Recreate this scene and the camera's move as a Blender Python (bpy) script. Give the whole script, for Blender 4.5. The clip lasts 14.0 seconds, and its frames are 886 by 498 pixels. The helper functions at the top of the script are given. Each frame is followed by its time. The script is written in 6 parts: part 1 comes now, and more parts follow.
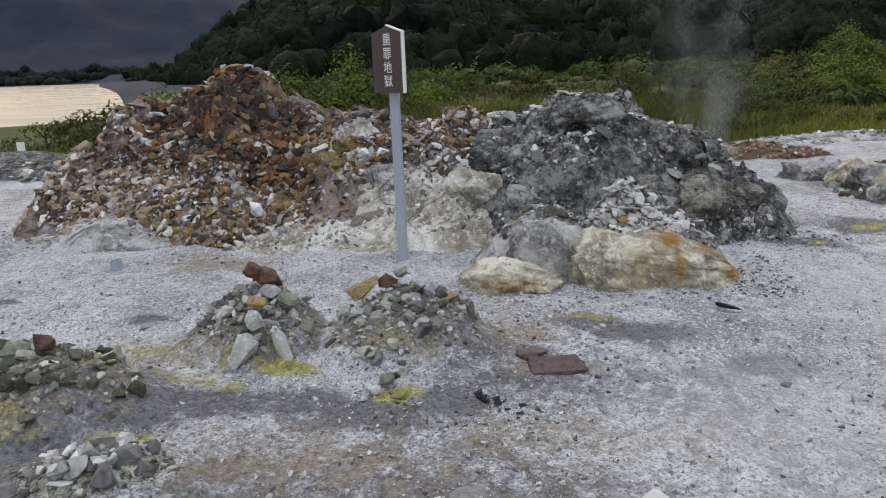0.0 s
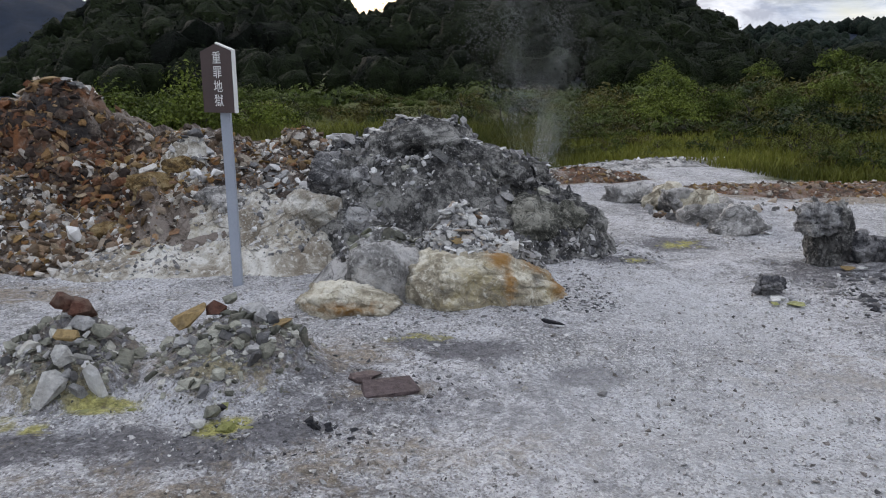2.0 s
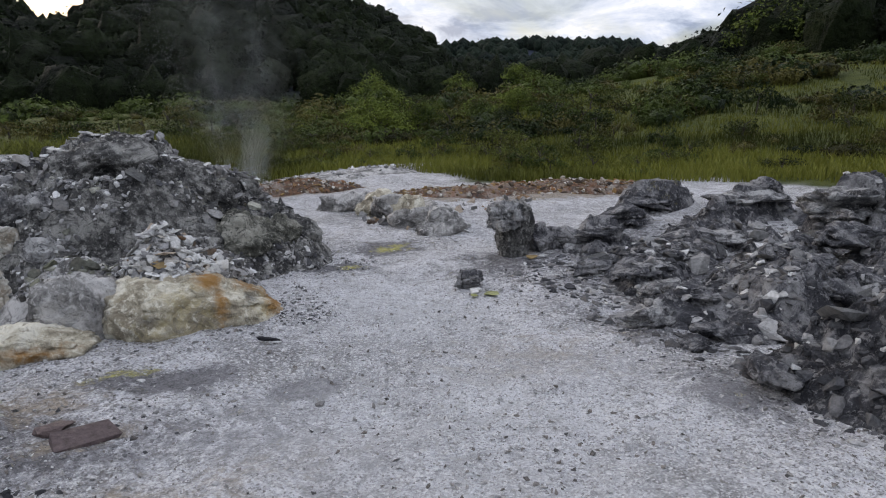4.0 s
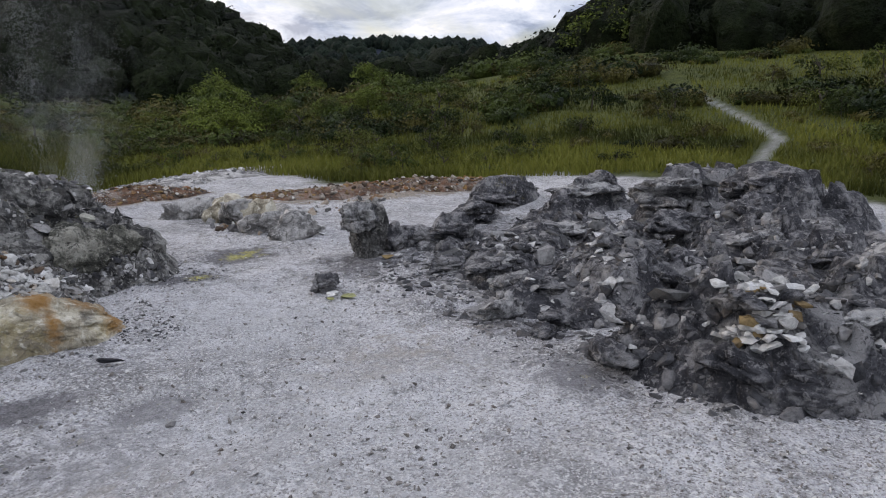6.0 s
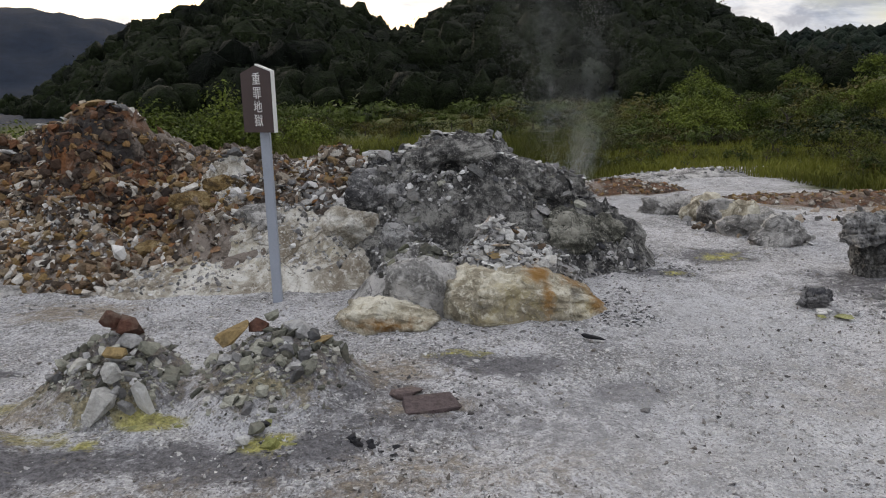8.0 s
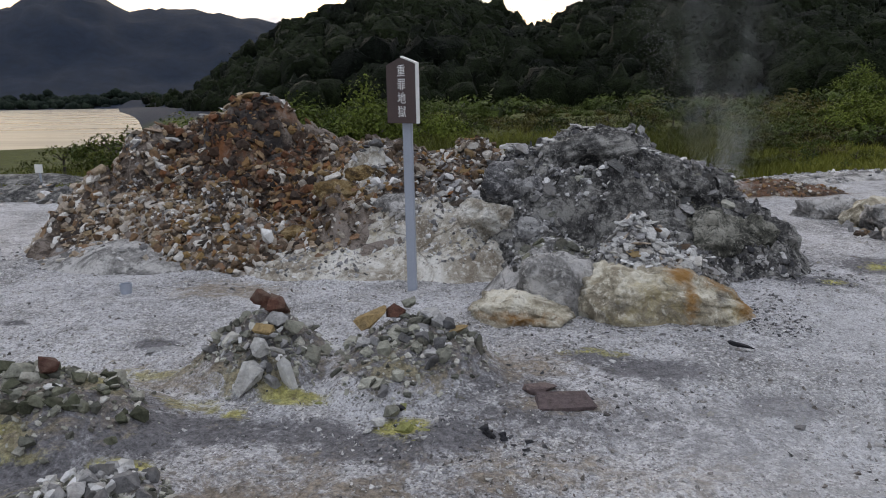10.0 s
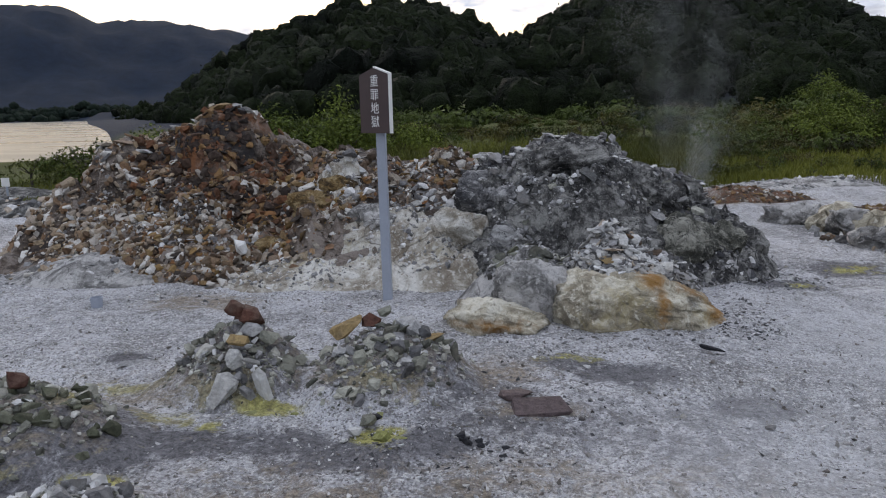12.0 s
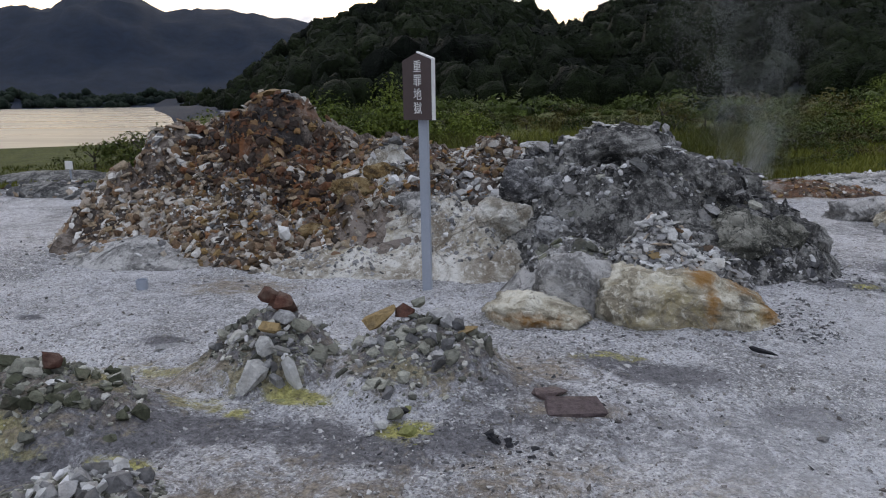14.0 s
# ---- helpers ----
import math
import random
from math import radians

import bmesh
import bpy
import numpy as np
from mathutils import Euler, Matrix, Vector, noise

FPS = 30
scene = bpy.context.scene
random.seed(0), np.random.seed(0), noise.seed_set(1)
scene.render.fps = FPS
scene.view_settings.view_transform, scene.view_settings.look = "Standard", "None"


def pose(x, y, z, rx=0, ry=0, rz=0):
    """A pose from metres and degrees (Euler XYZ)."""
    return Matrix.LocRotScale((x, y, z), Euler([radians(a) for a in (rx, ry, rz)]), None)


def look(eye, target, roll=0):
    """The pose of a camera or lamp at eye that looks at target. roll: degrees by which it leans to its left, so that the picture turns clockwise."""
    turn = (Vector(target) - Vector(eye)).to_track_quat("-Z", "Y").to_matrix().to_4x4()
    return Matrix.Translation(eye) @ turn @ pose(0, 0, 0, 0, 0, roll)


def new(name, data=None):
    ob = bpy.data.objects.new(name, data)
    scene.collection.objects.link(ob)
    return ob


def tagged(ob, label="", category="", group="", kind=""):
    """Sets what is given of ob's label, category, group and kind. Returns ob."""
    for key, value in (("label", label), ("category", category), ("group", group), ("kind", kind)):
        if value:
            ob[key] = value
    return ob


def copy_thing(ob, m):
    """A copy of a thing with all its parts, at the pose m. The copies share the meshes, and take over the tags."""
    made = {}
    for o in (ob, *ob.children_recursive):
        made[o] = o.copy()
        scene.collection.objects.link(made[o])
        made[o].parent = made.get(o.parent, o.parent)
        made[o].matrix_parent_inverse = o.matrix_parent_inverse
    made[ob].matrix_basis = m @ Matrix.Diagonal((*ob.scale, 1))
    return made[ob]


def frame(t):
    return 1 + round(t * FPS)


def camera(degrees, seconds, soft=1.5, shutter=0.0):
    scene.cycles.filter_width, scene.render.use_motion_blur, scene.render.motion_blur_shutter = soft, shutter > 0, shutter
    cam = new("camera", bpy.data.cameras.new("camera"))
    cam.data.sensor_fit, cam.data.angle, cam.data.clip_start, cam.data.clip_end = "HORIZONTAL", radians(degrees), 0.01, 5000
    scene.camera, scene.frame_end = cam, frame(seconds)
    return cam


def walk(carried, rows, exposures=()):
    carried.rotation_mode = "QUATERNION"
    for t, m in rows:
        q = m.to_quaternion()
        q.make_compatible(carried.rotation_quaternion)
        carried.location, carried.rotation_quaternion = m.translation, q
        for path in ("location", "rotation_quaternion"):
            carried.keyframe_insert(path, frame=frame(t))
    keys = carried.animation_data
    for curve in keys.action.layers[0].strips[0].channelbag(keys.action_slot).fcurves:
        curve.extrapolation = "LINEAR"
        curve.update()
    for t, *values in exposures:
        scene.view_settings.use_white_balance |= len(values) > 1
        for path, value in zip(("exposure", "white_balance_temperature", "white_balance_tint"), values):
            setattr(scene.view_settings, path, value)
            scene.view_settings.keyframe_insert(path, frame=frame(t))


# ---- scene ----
cam = camera(64.3, 14.0, soft=1.1)
PATH = [
    (0, (1.025, 0.001, 1.556), (0.794, 1.925, 1.061), -2.0),
    (0.5, (1.033, -0.006, 1.553), (0.8, 1.921, 1.068), -2.1),
    (1, (1.031, -0.009, 1.564), (0.792, 1.914, 1.07), -1.4),
    (1.5, (1.074, -0.009, 1.563), (0.979, 1.939, 1.119), 0.2),
    (2, (1.132, 0.002, 1.563), (1.32, 1.943, 1.12), 0.0),
    (2.5, (1.157, -0.001, 1.568), (1.516, 1.917, 1.128), -0.5),
    (3, (1.199, -0.012, 1.574), (1.694, 1.879, 1.151), -0.4),
    (3.5, (1.235, -0.034, 1.574), (1.95, 1.786, 1.155), -0.9),
    (4, (1.259, -0.048, 1.581), (2.169, 1.683, 1.164), -0.4),
    (4.2, (1.263, -0.045, 1.58), (2.252, 1.644, 1.165), -0.1),
    (5.25, (1.28, -0.07, 1.595), (2.545, 1.385, 1.177), -0.6),
    (6.3, (1.277, -0.073, 1.599), (2.45, 1.492, 1.181), -1.3),
    (6.5, (1.262, -0.059, 1.595), (2.355, 1.566, 1.189), -1.5),
    (7, (1.227, -0.031, 1.592), (2.059, 1.737, 1.167), -1.7),
    (7.5, (1.146, -0.003, 1.593), (1.583, 1.904, 1.174), -1.3),
    (8, (1.1, -0.002, 1.582), (1.195, 1.954, 1.176), -1.2),
    (8.5, (1.051, 0.032, 1.572), (0.915, 1.984, 1.158), -1.4),
    (8.7, (1.045, 0.034, 1.568), (0.847, 1.982, 1.164), -1.4),
    (9.75, (1.035, 0.03, 1.558), (0.763, 1.965, 1.148), -1.1),
    (10.8, (1.026, 0.025, 1.547), (0.846, 1.975, 1.138), -0.6),
    (11, (1.035, 0.024, 1.555), (0.868, 1.975, 1.149), -1.0),
    (11.5, (1.039, 0.013, 1.546), (0.869, 1.968, 1.161), -1.1),
    (12, (1.038, 0.008, 1.548), (0.845, 1.961, 1.164), -1.2),
    (12.5, (1.052, 0.013, 1.561), (0.846, 1.963, 1.167), -1.8),
    (13, (1.05, 0.015, 1.544), (0.849, 1.965, 1.146), -1.1),
    (13.5, (1.081, 0.048, 1.541), (0.831, 1.987, 1.12), -1.4),
    (13.9, (1.12, 0.12, 1.533), (0.743, 2.041, 1.127), 0.0),
    (14, (1.124, 0.14, 1.531), (0.781, 2.067, 1.119), -0.8),
]
EXPOSURES = [(0.0, 0.36, 6750, 10), (1.0, 0.34, 6730, 10), (2.0, 0.17, 6530, 12), (3.0, 0.12, 6500, 12), (4.2, 0.12, 6500, 13), (6.5, 0.12, 6610, 14), (7.5, 0.07, 6900, 13), (8.5, 0.04, 7120, 11), (11.0, -0.06, 6360, 13), (12.5, -0.08, 6350, 13), (14.0, -0.07, 6350, 13)]
walk(cam, [(t, look(eye, target, roll)) for t, eye, target, roll in PATH], EXPOSURES)

# ---------------------------------------------------------------- world and light
SUN_AZ, SUN_EL = -16.0, 12.0


def ramp(nt, fac, stops, interp="LINEAR"):
    n = nt.nodes.new("ShaderNodeValToRGB")
    n.color_ramp.interpolation = interp
    el = n.color_ramp.elements
    while len(el) < len(stops):
        el.new(0.5)
    for e, (p, c) in zip(el, stops):
        e.position = p
        e.color = (c, c, c, 1) if isinstance(c, (int, float)) else (*c, 1)
    nt.links.new(fac, n.inputs[0])
    return n.outputs[0]


def tex_noise(nt, vec, scale, detail=4, rough=0.55, distort=0.0):
    n = nt.nodes.new("ShaderNodeTexNoise")
    n.inputs["Scale"].default_value = scale
    n.inputs["Detail"].default_value = detail
    n.inputs["Roughness"].default_value = rough
    n.inputs["Distortion"].default_value = distort
    nt.links.new(vec, n.inputs["Vector"])
    return n.outputs["Fac"]


def tex_voronoi(nt, vec, scale, feature="F1", out="Distance"):
    n = nt.nodes.new("ShaderNodeTexVoronoi")
    n.feature = feature
    n.inputs["Scale"].default_value = scale
    nt.links.new(vec, n.inputs["Vector"])
    return n.outputs[out]


def vec_noise(nt, vec, scale):
    n = nt.nodes.new("ShaderNodeTexNoise")
    n.inputs["Scale"].default_value = scale
    n.inputs["Detail"].default_value = 4
    nt.links.new(vec, n.inputs["Vector"])
    return n.outputs["Color"]


def mix(nt, fac, a, b, mode="MIX"):
    n = nt.nodes.new("ShaderNodeMix")
    n.data_type, n.blend_type = "RGBA", mode
    for sock, v in ((n.inputs[0], fac), (n.inputs[6], a), (n.inputs[7], b)):
        if isinstance(v, (int, float)):
            sock.default_value = v if sock == n.inputs[0] else (v, v, v, 1)
        elif isinstance(v, tuple):
            sock.default_value = (*v, 1)
        else:
            nt.links.new(v, sock)
    return n.outputs[2]


def calc(nt, op, a, b=0.0):
    n = nt.nodes.new("ShaderNodeMath")
    n.operation = op
    for sock, v in zip(n.inputs, (a, b)):
        if isinstance(v, (int, float)):
            sock.default_value = v
        else:
            nt.links.new(v, sock)
    return n.outputs[0]


def make_world():
    w = bpy.data.worlds.new("sky")
    scene.world = w
    w.use_nodes = True
    nt = w.node_tree
    nt.nodes.clear()
    out = nt.nodes.new("ShaderNodeOutputWorld")
    sky = nt.nodes.new("ShaderNodeTexSky")
    sky.sky_type = "NISHITA"
    sky.sun_disc = False
    sky.sun_elevation = radians(SUN_EL)
    sky.sun_rotation = radians(SUN_AZ)
    sky.air_density, sky.dust_density = 1.0, 2.0
    co = nt.nodes.new("ShaderNodeTexCoord").outputs["Generated"]
    flat = nt.nodes.new("ShaderNodeMapping")
    flat.inputs["Scale"].default_value = (1, 1, 2.6)
    nt.links.new(co, flat.inputs["Vector"])
    v = flat.outputs[0]
    cover = ramp(nt, tex_noise(nt, v, 3.2, 6, 0.55, 0.4), [(0.34, 0.15), (0.5, 1.0)])
    shade = ramp(nt, tex_noise(nt, v, 7.5, 8, 0.62, 0.5), [(0.36, (2.3, 2.75, 3.7)), (0.47, (4.3, 4.8, 5.7)), (0.57, (5.9, 6.2, 6.8)), (0.68, (8.6, 8.3, 7.8))])
    sep = nt.nodes.new("ShaderNodeSeparateXYZ")
    nt.links.new(co, sep.inputs[0])
    up = calc(nt, "ADD", 0.95, calc(nt, "MULTIPLY", calc(nt, "MAXIMUM", sep.outputs[2], 0.0), 0.75))
    aim = nt.nodes.new("ShaderNodeVectorMath")
    aim.operation = "DOT_PRODUCT"
    nt.links.new(co, aim.inputs[0])
    sa, se = radians(SUN_AZ), radians(SUN_EL)
    aim.inputs[1].default_value = (math.sin(sa) * math.cos(se), math.cos(sa) * math.cos(se), math.sin(se))
    near = calc(nt, "POWER", calc(nt, "MAXIMUM", aim.outputs["Value"], 0.0), 7.0)
    gaps = ramp(nt, tex_noise(nt, v, 5.2, 5, 0.55, 0.3), [(0.43, 0.0), (0.57, 0.85)])
    shade = mix(nt, calc(nt, "MULTIPLY", near, gaps), shade, (15.0, 13.0, 10.0))
    low = nt.nodes.new("ShaderNodeVectorMath")
    low.operation = "DOT_PRODUCT"
    nt.links.new(co, low.inputs[0])
    ga, ge = radians(-37), radians(9)
    low.inputs[1].default_value = (math.sin(ga) * math.cos(ge), math.cos(ga) * math.cos(ge), math.sin(ge))
    shade = mix(nt, calc(nt, "POWER", calc(nt, "MAXIMUM", low.outputs["Value"], 0.0), 55.0), shade, (16.0, 13.2, 9.2))
    grey = nt.nodes.new("ShaderNodeVectorMath")
    grey.operation = "SCALE"
    nt.links.new(shade, grey.inputs[0])
    nt.links.new(up, grey.inputs["Scale"])
    col = mix(nt, cover, sky.outputs[0], grey.outputs[0])
    bg = nt.nodes.new("ShaderNodeBackground")
    nt.links.new(col, bg.inputs[0])
    bg.inputs[1].default_value = 0.137
    nt.links.new(bg.outputs[0], out.inputs[0])


make_world()
sun_data = bpy.data.lights.new("sun", "SUN")
sun_data.energy, sun_data.angle, sun_data.color = 0.6, radians(14), (1.0, 0.9, 0.78)
sun = new("sun", sun_data)
az, el = radians(SUN_AZ), radians(SUN_EL)
sun.matrix_world = look((0, 0, 60), (-math.sin(az) * math.cos(el) * 50, -math.cos(az) * math.cos(el) * 50, 60 - math.sin(el) * 50))


# ---------------------------------------------------------------- materials
def material(name):
    m = bpy.data.materials.new(name)
    m.use_nodes = True
    nt = m.node_tree
    b = nt.nodes["Principled BSDF"]
    return m, nt, b


def position(nt):
    return nt.nodes.new("ShaderNodeNewGeometry").outputs["Position"]


def bump(nt, b, height, strength, dist):
    n = nt.nodes.new("ShaderNodeBump")
    n.inputs["Strength"].default_value = strength
    n.inputs["Distance"].default_value = dist
    nt.links.new(height, n.inputs["Height"])
    nt.links.new(n.outputs[0], b.inputs["Normal"])


def attr(nt, name):
    n = nt.nodes.new("ShaderNodeAttribute")
    n.attribute_name = name
    s = nt.nodes.new("ShaderNodeSeparateColor")
    nt.links.new(n.outputs["Color"], s.inputs[0])
    return s.outputs


def rock_material(name, dark, mid, light, scale=3.0, stains=False, crack=0.5, bump_d=0.03, rust=(0.22, 0.09, 0.03), sulphur=(0.42, 0.36, 0.12), blackish=(0.035, 0.034, 0.036)):
    m, nt, b = material(name)
    p = position(nt)
    n1 = tex_noise(nt, p, scale * 0.8, 9, 0.66, 0.8)
    n2 = tex_noise(nt, p, scale * 5, 7, 0.7, 0.4)
    n3 = tex_noise(nt, p, scale * 45, 3, 0.6)
    col = ramp(nt, n1, [(0.4, dark), (0.5, mid), (0.58, light)])
    col = mix(nt, ramp(nt, n2, [(0.54, 0.0), (0.61, 0.8)]), col, light)
    col = mix(nt, ramp(nt, n2, [(0.37, 0.85), (0.44, 0.0)]), col, dark)
    n4 = tex_noise(nt, p, scale * 14, 5, 0.75, 0.5)
    col = mix(nt, ramp(nt, n4, [(0.56, 0.0), (0.66, 0.5)]), col, light)
    col = mix(nt, ramp(nt, n4, [(0.34, 0.6), (0.43, 0.0)]), col, tuple(v * 0.8 for v in dark))
    lines = ramp(nt, tex_voronoi(nt, mix(nt, 0.12, p, vec_noise(nt, p, scale * 1.6)), scale * 0.9, "DISTANCE_TO_EDGE"), [(0.0, 0.75), (0.022, 0.0)])
    lines = calc(nt, "MULTIPLY", lines, ramp(nt, tex_noise(nt, p, scale * 0.7, 3), [(0.45, 0.0), (0.6, 1.0)]))
    col = mix(nt, lines, col, tuple(v * 0.45 for v in dark))
    col = mix(nt, 0.6, col, mix(nt, n3, (0.25, 0.25, 0.25), (0.8, 0.8, 0.8)), "OVERLAY")
    if stains:
        s = attr(nt, "stain")
        edge = tex_noise(nt, p, scale * 2.2, 9, 0.75, 0.8)
        for i, c in enumerate((blackish, sulphur, rust)):
            f = ramp(nt, calc(nt, "ADD", s[i], calc(nt, "MULTIPLY", calc(nt, "SUBTRACT", edge, 0.62), 2.0)), [(0.12, 0.0), (0.7, 0.88)])
            col = mix(nt, f, col, c)
    vor = tex_voronoi(nt, p, scale * 2.2, "DISTANCE_TO_EDGE")
    crk = ramp(nt, vor, [(0.0, 0.0), (0.06, 1.0)])
    nt.links.new(col, b.inputs["Base Color"])
    b.inputs["Roughness"].default_value = 0.9
    b.inputs["Specular IOR Level"].default_value = 0.25
    h = calc(nt, "ADD", calc(nt, "ADD", n1, calc(nt, "MULTIPLY", n2, 0.6)), calc(nt, "ADD", calc(nt, "MULTIPLY", crk, crack * 0.3), calc(nt, "ADD", calc(nt, "MULTIPLY", n3, 0.15), calc(nt, "MULTIPLY", n4, 0.35))))
    bump(nt, b, h, 1.0, bump_d * 1.3)
    return m


def stone_material(name, stops, island=False, grain=30.0):
    """Loose stones: each piece takes its own colour from the ramp."""
    m, nt, b = material(name)
    if island:
        r = nt.nodes.new("ShaderNodeNewGeometry").outputs["Random Per Island"]
    else:
        r = nt.nodes.new("ShaderNodeObjectInfo").outputs["Random"]
    p = position(nt)
    col = ramp(nt, r, stops)
    n2 = tex_noise(nt, p, grain, 6, 0.7)
    n3 = tex_noise(nt, p, grain * 0.25, 5, 0.6)
    col = mix(nt, 0.75, col, ramp(nt, n2, [(0.3, 0.2), (0.7, 0.8)]), "OVERLAY")
    col = mix(nt, ramp(nt, n3, [(0.52, 0.0), (0.7, 0.5)]), col, (0.15, 0.125, 0.1))
    nt.links.new(col, b.inputs["Base Color"])
    b.inputs["Roughness"].default_value = 0.88
    b.inputs["Specular IOR Level"].default_value = 0.25
    bump(nt, b, calc(nt, "ADD", n2, n3), 0.9, 0.02)
    return m


def ground_material():
    m, nt, b = material("gravel_ground")
    p = position(nt)
    big = tex_noise(nt, p, 0.9, 6, 0.6, 0.6)
    mid = tex_noise(nt, p, 6.0, 6, 0.65)
    fine = tex_noise(nt, p, 70.0, 4, 0.7)
    spk = tex_voronoi(nt, p, 95.0, "F1", "Color")
    sep = nt.nodes.new("ShaderNodeSeparateColor")
    nt.links.new(spk, sep.inputs[0])
    col = ramp(nt, big, [(0.34, (0.27, 0.265, 0.27)), (0.48, (0.46, 0.455, 0.475)), (0.62, (0.66, 0.655, 0.68))])
    col = mix(nt, ramp(nt, mid, [(0.36, 0.7), (0.52, 0.0)]), col, (0.22, 0.21, 0.2))
    col = mix(nt, ramp(nt, tex_noise(nt, p, 2.2, 7, 0.7, 0.6), [(0.5, 0.0), (0.62, 0.7)]), col, (0.73, 0.72, 0.735))
    flake = tex_noise(nt, p, 26.0, 5, 0.75, 0.4)
    col = mix(nt, ramp(nt, flake, [(0.54, 0.0), (0.61, 0.85)]), col, (0.79, 0.78, 0.77))
    col = mix(nt, ramp(nt, flake, [(0.37, 0.85), (0.45, 0.0)]), col, (0.15, 0.14, 0.135))
    col = mix(nt, ramp(nt, sep.outputs[0], [(0.0, 0.9), (0.3, 0.0), (0.74, 0.0), (1.0, 0.95)]), col, mix(nt, ramp(nt, sep.outputs[1], [(0.35, 0.0), (0.65, 1.0)]), (0.14, 0.125, 0.115), (0.74, 0.73, 0.72)))
    s = attr(nt, "stain")
    edge = tex_noise(nt, p, 5.5, 10, 0.78, 0.8)
    for i, c in enumerate(((0.088, 0.085, 0.09), (0.27, 0.25, 0.08), (0.19, 0.16, 0.125))):
        f = ramp(nt, calc(nt, "ADD", calc(nt, "MULTIPLY", s[i], 1.3), calc(nt, "MULTIPLY", calc(nt, "SUBTRACT", edge, 0.51), 3.2)), [(0.3, 0.0), (0.8, 0.9)])
        col = mix(nt, f, col, mix(nt, ramp(nt, flake, [(0.35, 0.0), (0.65, 1.0)]), tuple(v * 0.8 for v in c), tuple(min(1, v * 2.3) for v in c)))
    col = mix(nt, 0.5, col, ramp(nt, fine, [(0.32, 0.2), (0.68, 0.8)]), "OVERLAY")
    g = attr(nt, "cover")
    gn = tex_noise(nt, p, 1.6, 6, 0.65)
    grass = ramp(nt, gn, [(0.3, (0.03, 0.038, 0.008)), (0.5, (0.06, 0.072, 0.014)), (0.7, (0.1, 0.108, 0.022))])
    # woodland colour tinted blue: the distance haze of the mountain is painted in
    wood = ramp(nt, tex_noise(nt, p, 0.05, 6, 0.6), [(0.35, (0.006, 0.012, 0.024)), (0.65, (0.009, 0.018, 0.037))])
    col = mix(nt, calc(nt, "MULTIPLY", g[2], ramp(nt, edge, [(0.35, 0.0), (0.55, 0.6)])), col, ramp(nt, fine, [(0.3, (0.5, 0.495, 0.5)), (0.7, (0.74, 0.735, 0.74))]))
    col = mix(nt, g[0], col, grass)
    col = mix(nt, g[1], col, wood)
    nt.links.new(col, b.inputs["Base Color"])
    b.inputs["Roughness"].default_value = 0.92
    b.inputs["Specular IOR Level"].default_value = 0.2
    h = calc(nt, "ADD", calc(nt, "MULTIPLY", mid, 0.7), calc(nt, "ADD", calc(nt, "MULTIPLY", fine, 0.35), calc(nt, "ADD", calc(nt, "MULTIPLY", sep.outputs[2], 0.2), calc(nt, "MULTIPLY", flake, 0.5))))
    bump(nt, b, h, 1.0, 0.045)
    return m


def leaf_material(name, dark, light, rough=0.6, leaf=0.4, clump=0.75, size=0.6, skin=0.0):
    m, nt, b = material(name)
    r = nt.nodes.new("ShaderNodeNewGeometry").outputs["Random Per Island"]
    o = nt.nodes.new("ShaderNodeObjectInfo").outputs["Random"]
    n = ramp(nt, tex_noise(nt, position(nt), size, 4), [(0.38, 0.0), (0.62, 1.0)])
    f = calc(nt, "ADD", calc(nt, "MULTIPLY", r, leaf), calc(nt, "ADD", calc(nt, "MULTIPLY", n, clump), calc(nt, "MULTIPLY", o, 0.25)))
    col = ramp(nt, f, [(0.25, dark), (0.95, light)])
    nt.links.new(col, b.inputs["Base Color"])
    b.inputs["Roughness"].default_value = rough
    b.inputs["Specular IOR Level"].default_value = 0.1
    if skin:
        fine = tex_noise(nt, position(nt), skin, 5, 0.7)
        nt.links.new(mix(nt, 0.7, col, ramp(nt, fine, [(0.35, 0.12), (0.65, 0.88)]), "OVERLAY"), b.inputs["Base Color"])
        bump(nt, b, fine, 1.0, 1.2 / skin)
    return m


def plain_material(name, col, rough=0.6, metal=0.0, grain=40.0, amount=0.25, bump_d=0.002):
    m, nt, b = material(name)
    p = position(nt)
    n = tex_noise(nt, p, grain, 5, 0.65)
    n0 = tex_noise(nt, p, grain * 0.12, 4, 0.6)
    c = mix(nt, amount, col, ramp(nt, calc(nt, "MULTIPLY", calc(nt, "ADD", n, n0), 0.5), [(0.3, 0.2), (0.7, 0.8)]), "OVERLAY")
    nt.links.new(c, b.inputs["Base Color"])
    b.inputs["Roughness"].default_value = rough
    b.inputs["Metallic"].default_value = metal
    bump(nt, b, n, 0.4, bump_d)
    return m


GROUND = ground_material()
BROWN = rock_material("brown_debris", (0.045, 0.035, 0.03), (0.11, 0.085, 0.066), (0.26, 0.22, 0.19), 2.4, True, 0.4, 0.03, (0.24, 0.1, 0.04))
DARK = rock_material("dark_grey_rock", (0.04, 0.039, 0.039), (0.135, 0.131, 0.125), (0.37, 0.36, 0.335), 4.4, True, 0.8, 0.04)
MOSSY_ROCK = rock_material("greenish_grey_rock", (0.05, 0.05, 0.042), (0.15, 0.147, 0.12), (0.4, 0.385, 0.33), 4.2, True, 0.8, 0.04)
CREAM = rock_material("cream_altered_rock", (0.26, 0.225, 0.165), (0.52, 0.47, 0.36), (0.72, 0.68, 0.57), 3.0, True, 0.5, 0.025, (0.3, 0.15, 0.035), (0.5, 0.41, 0.19))
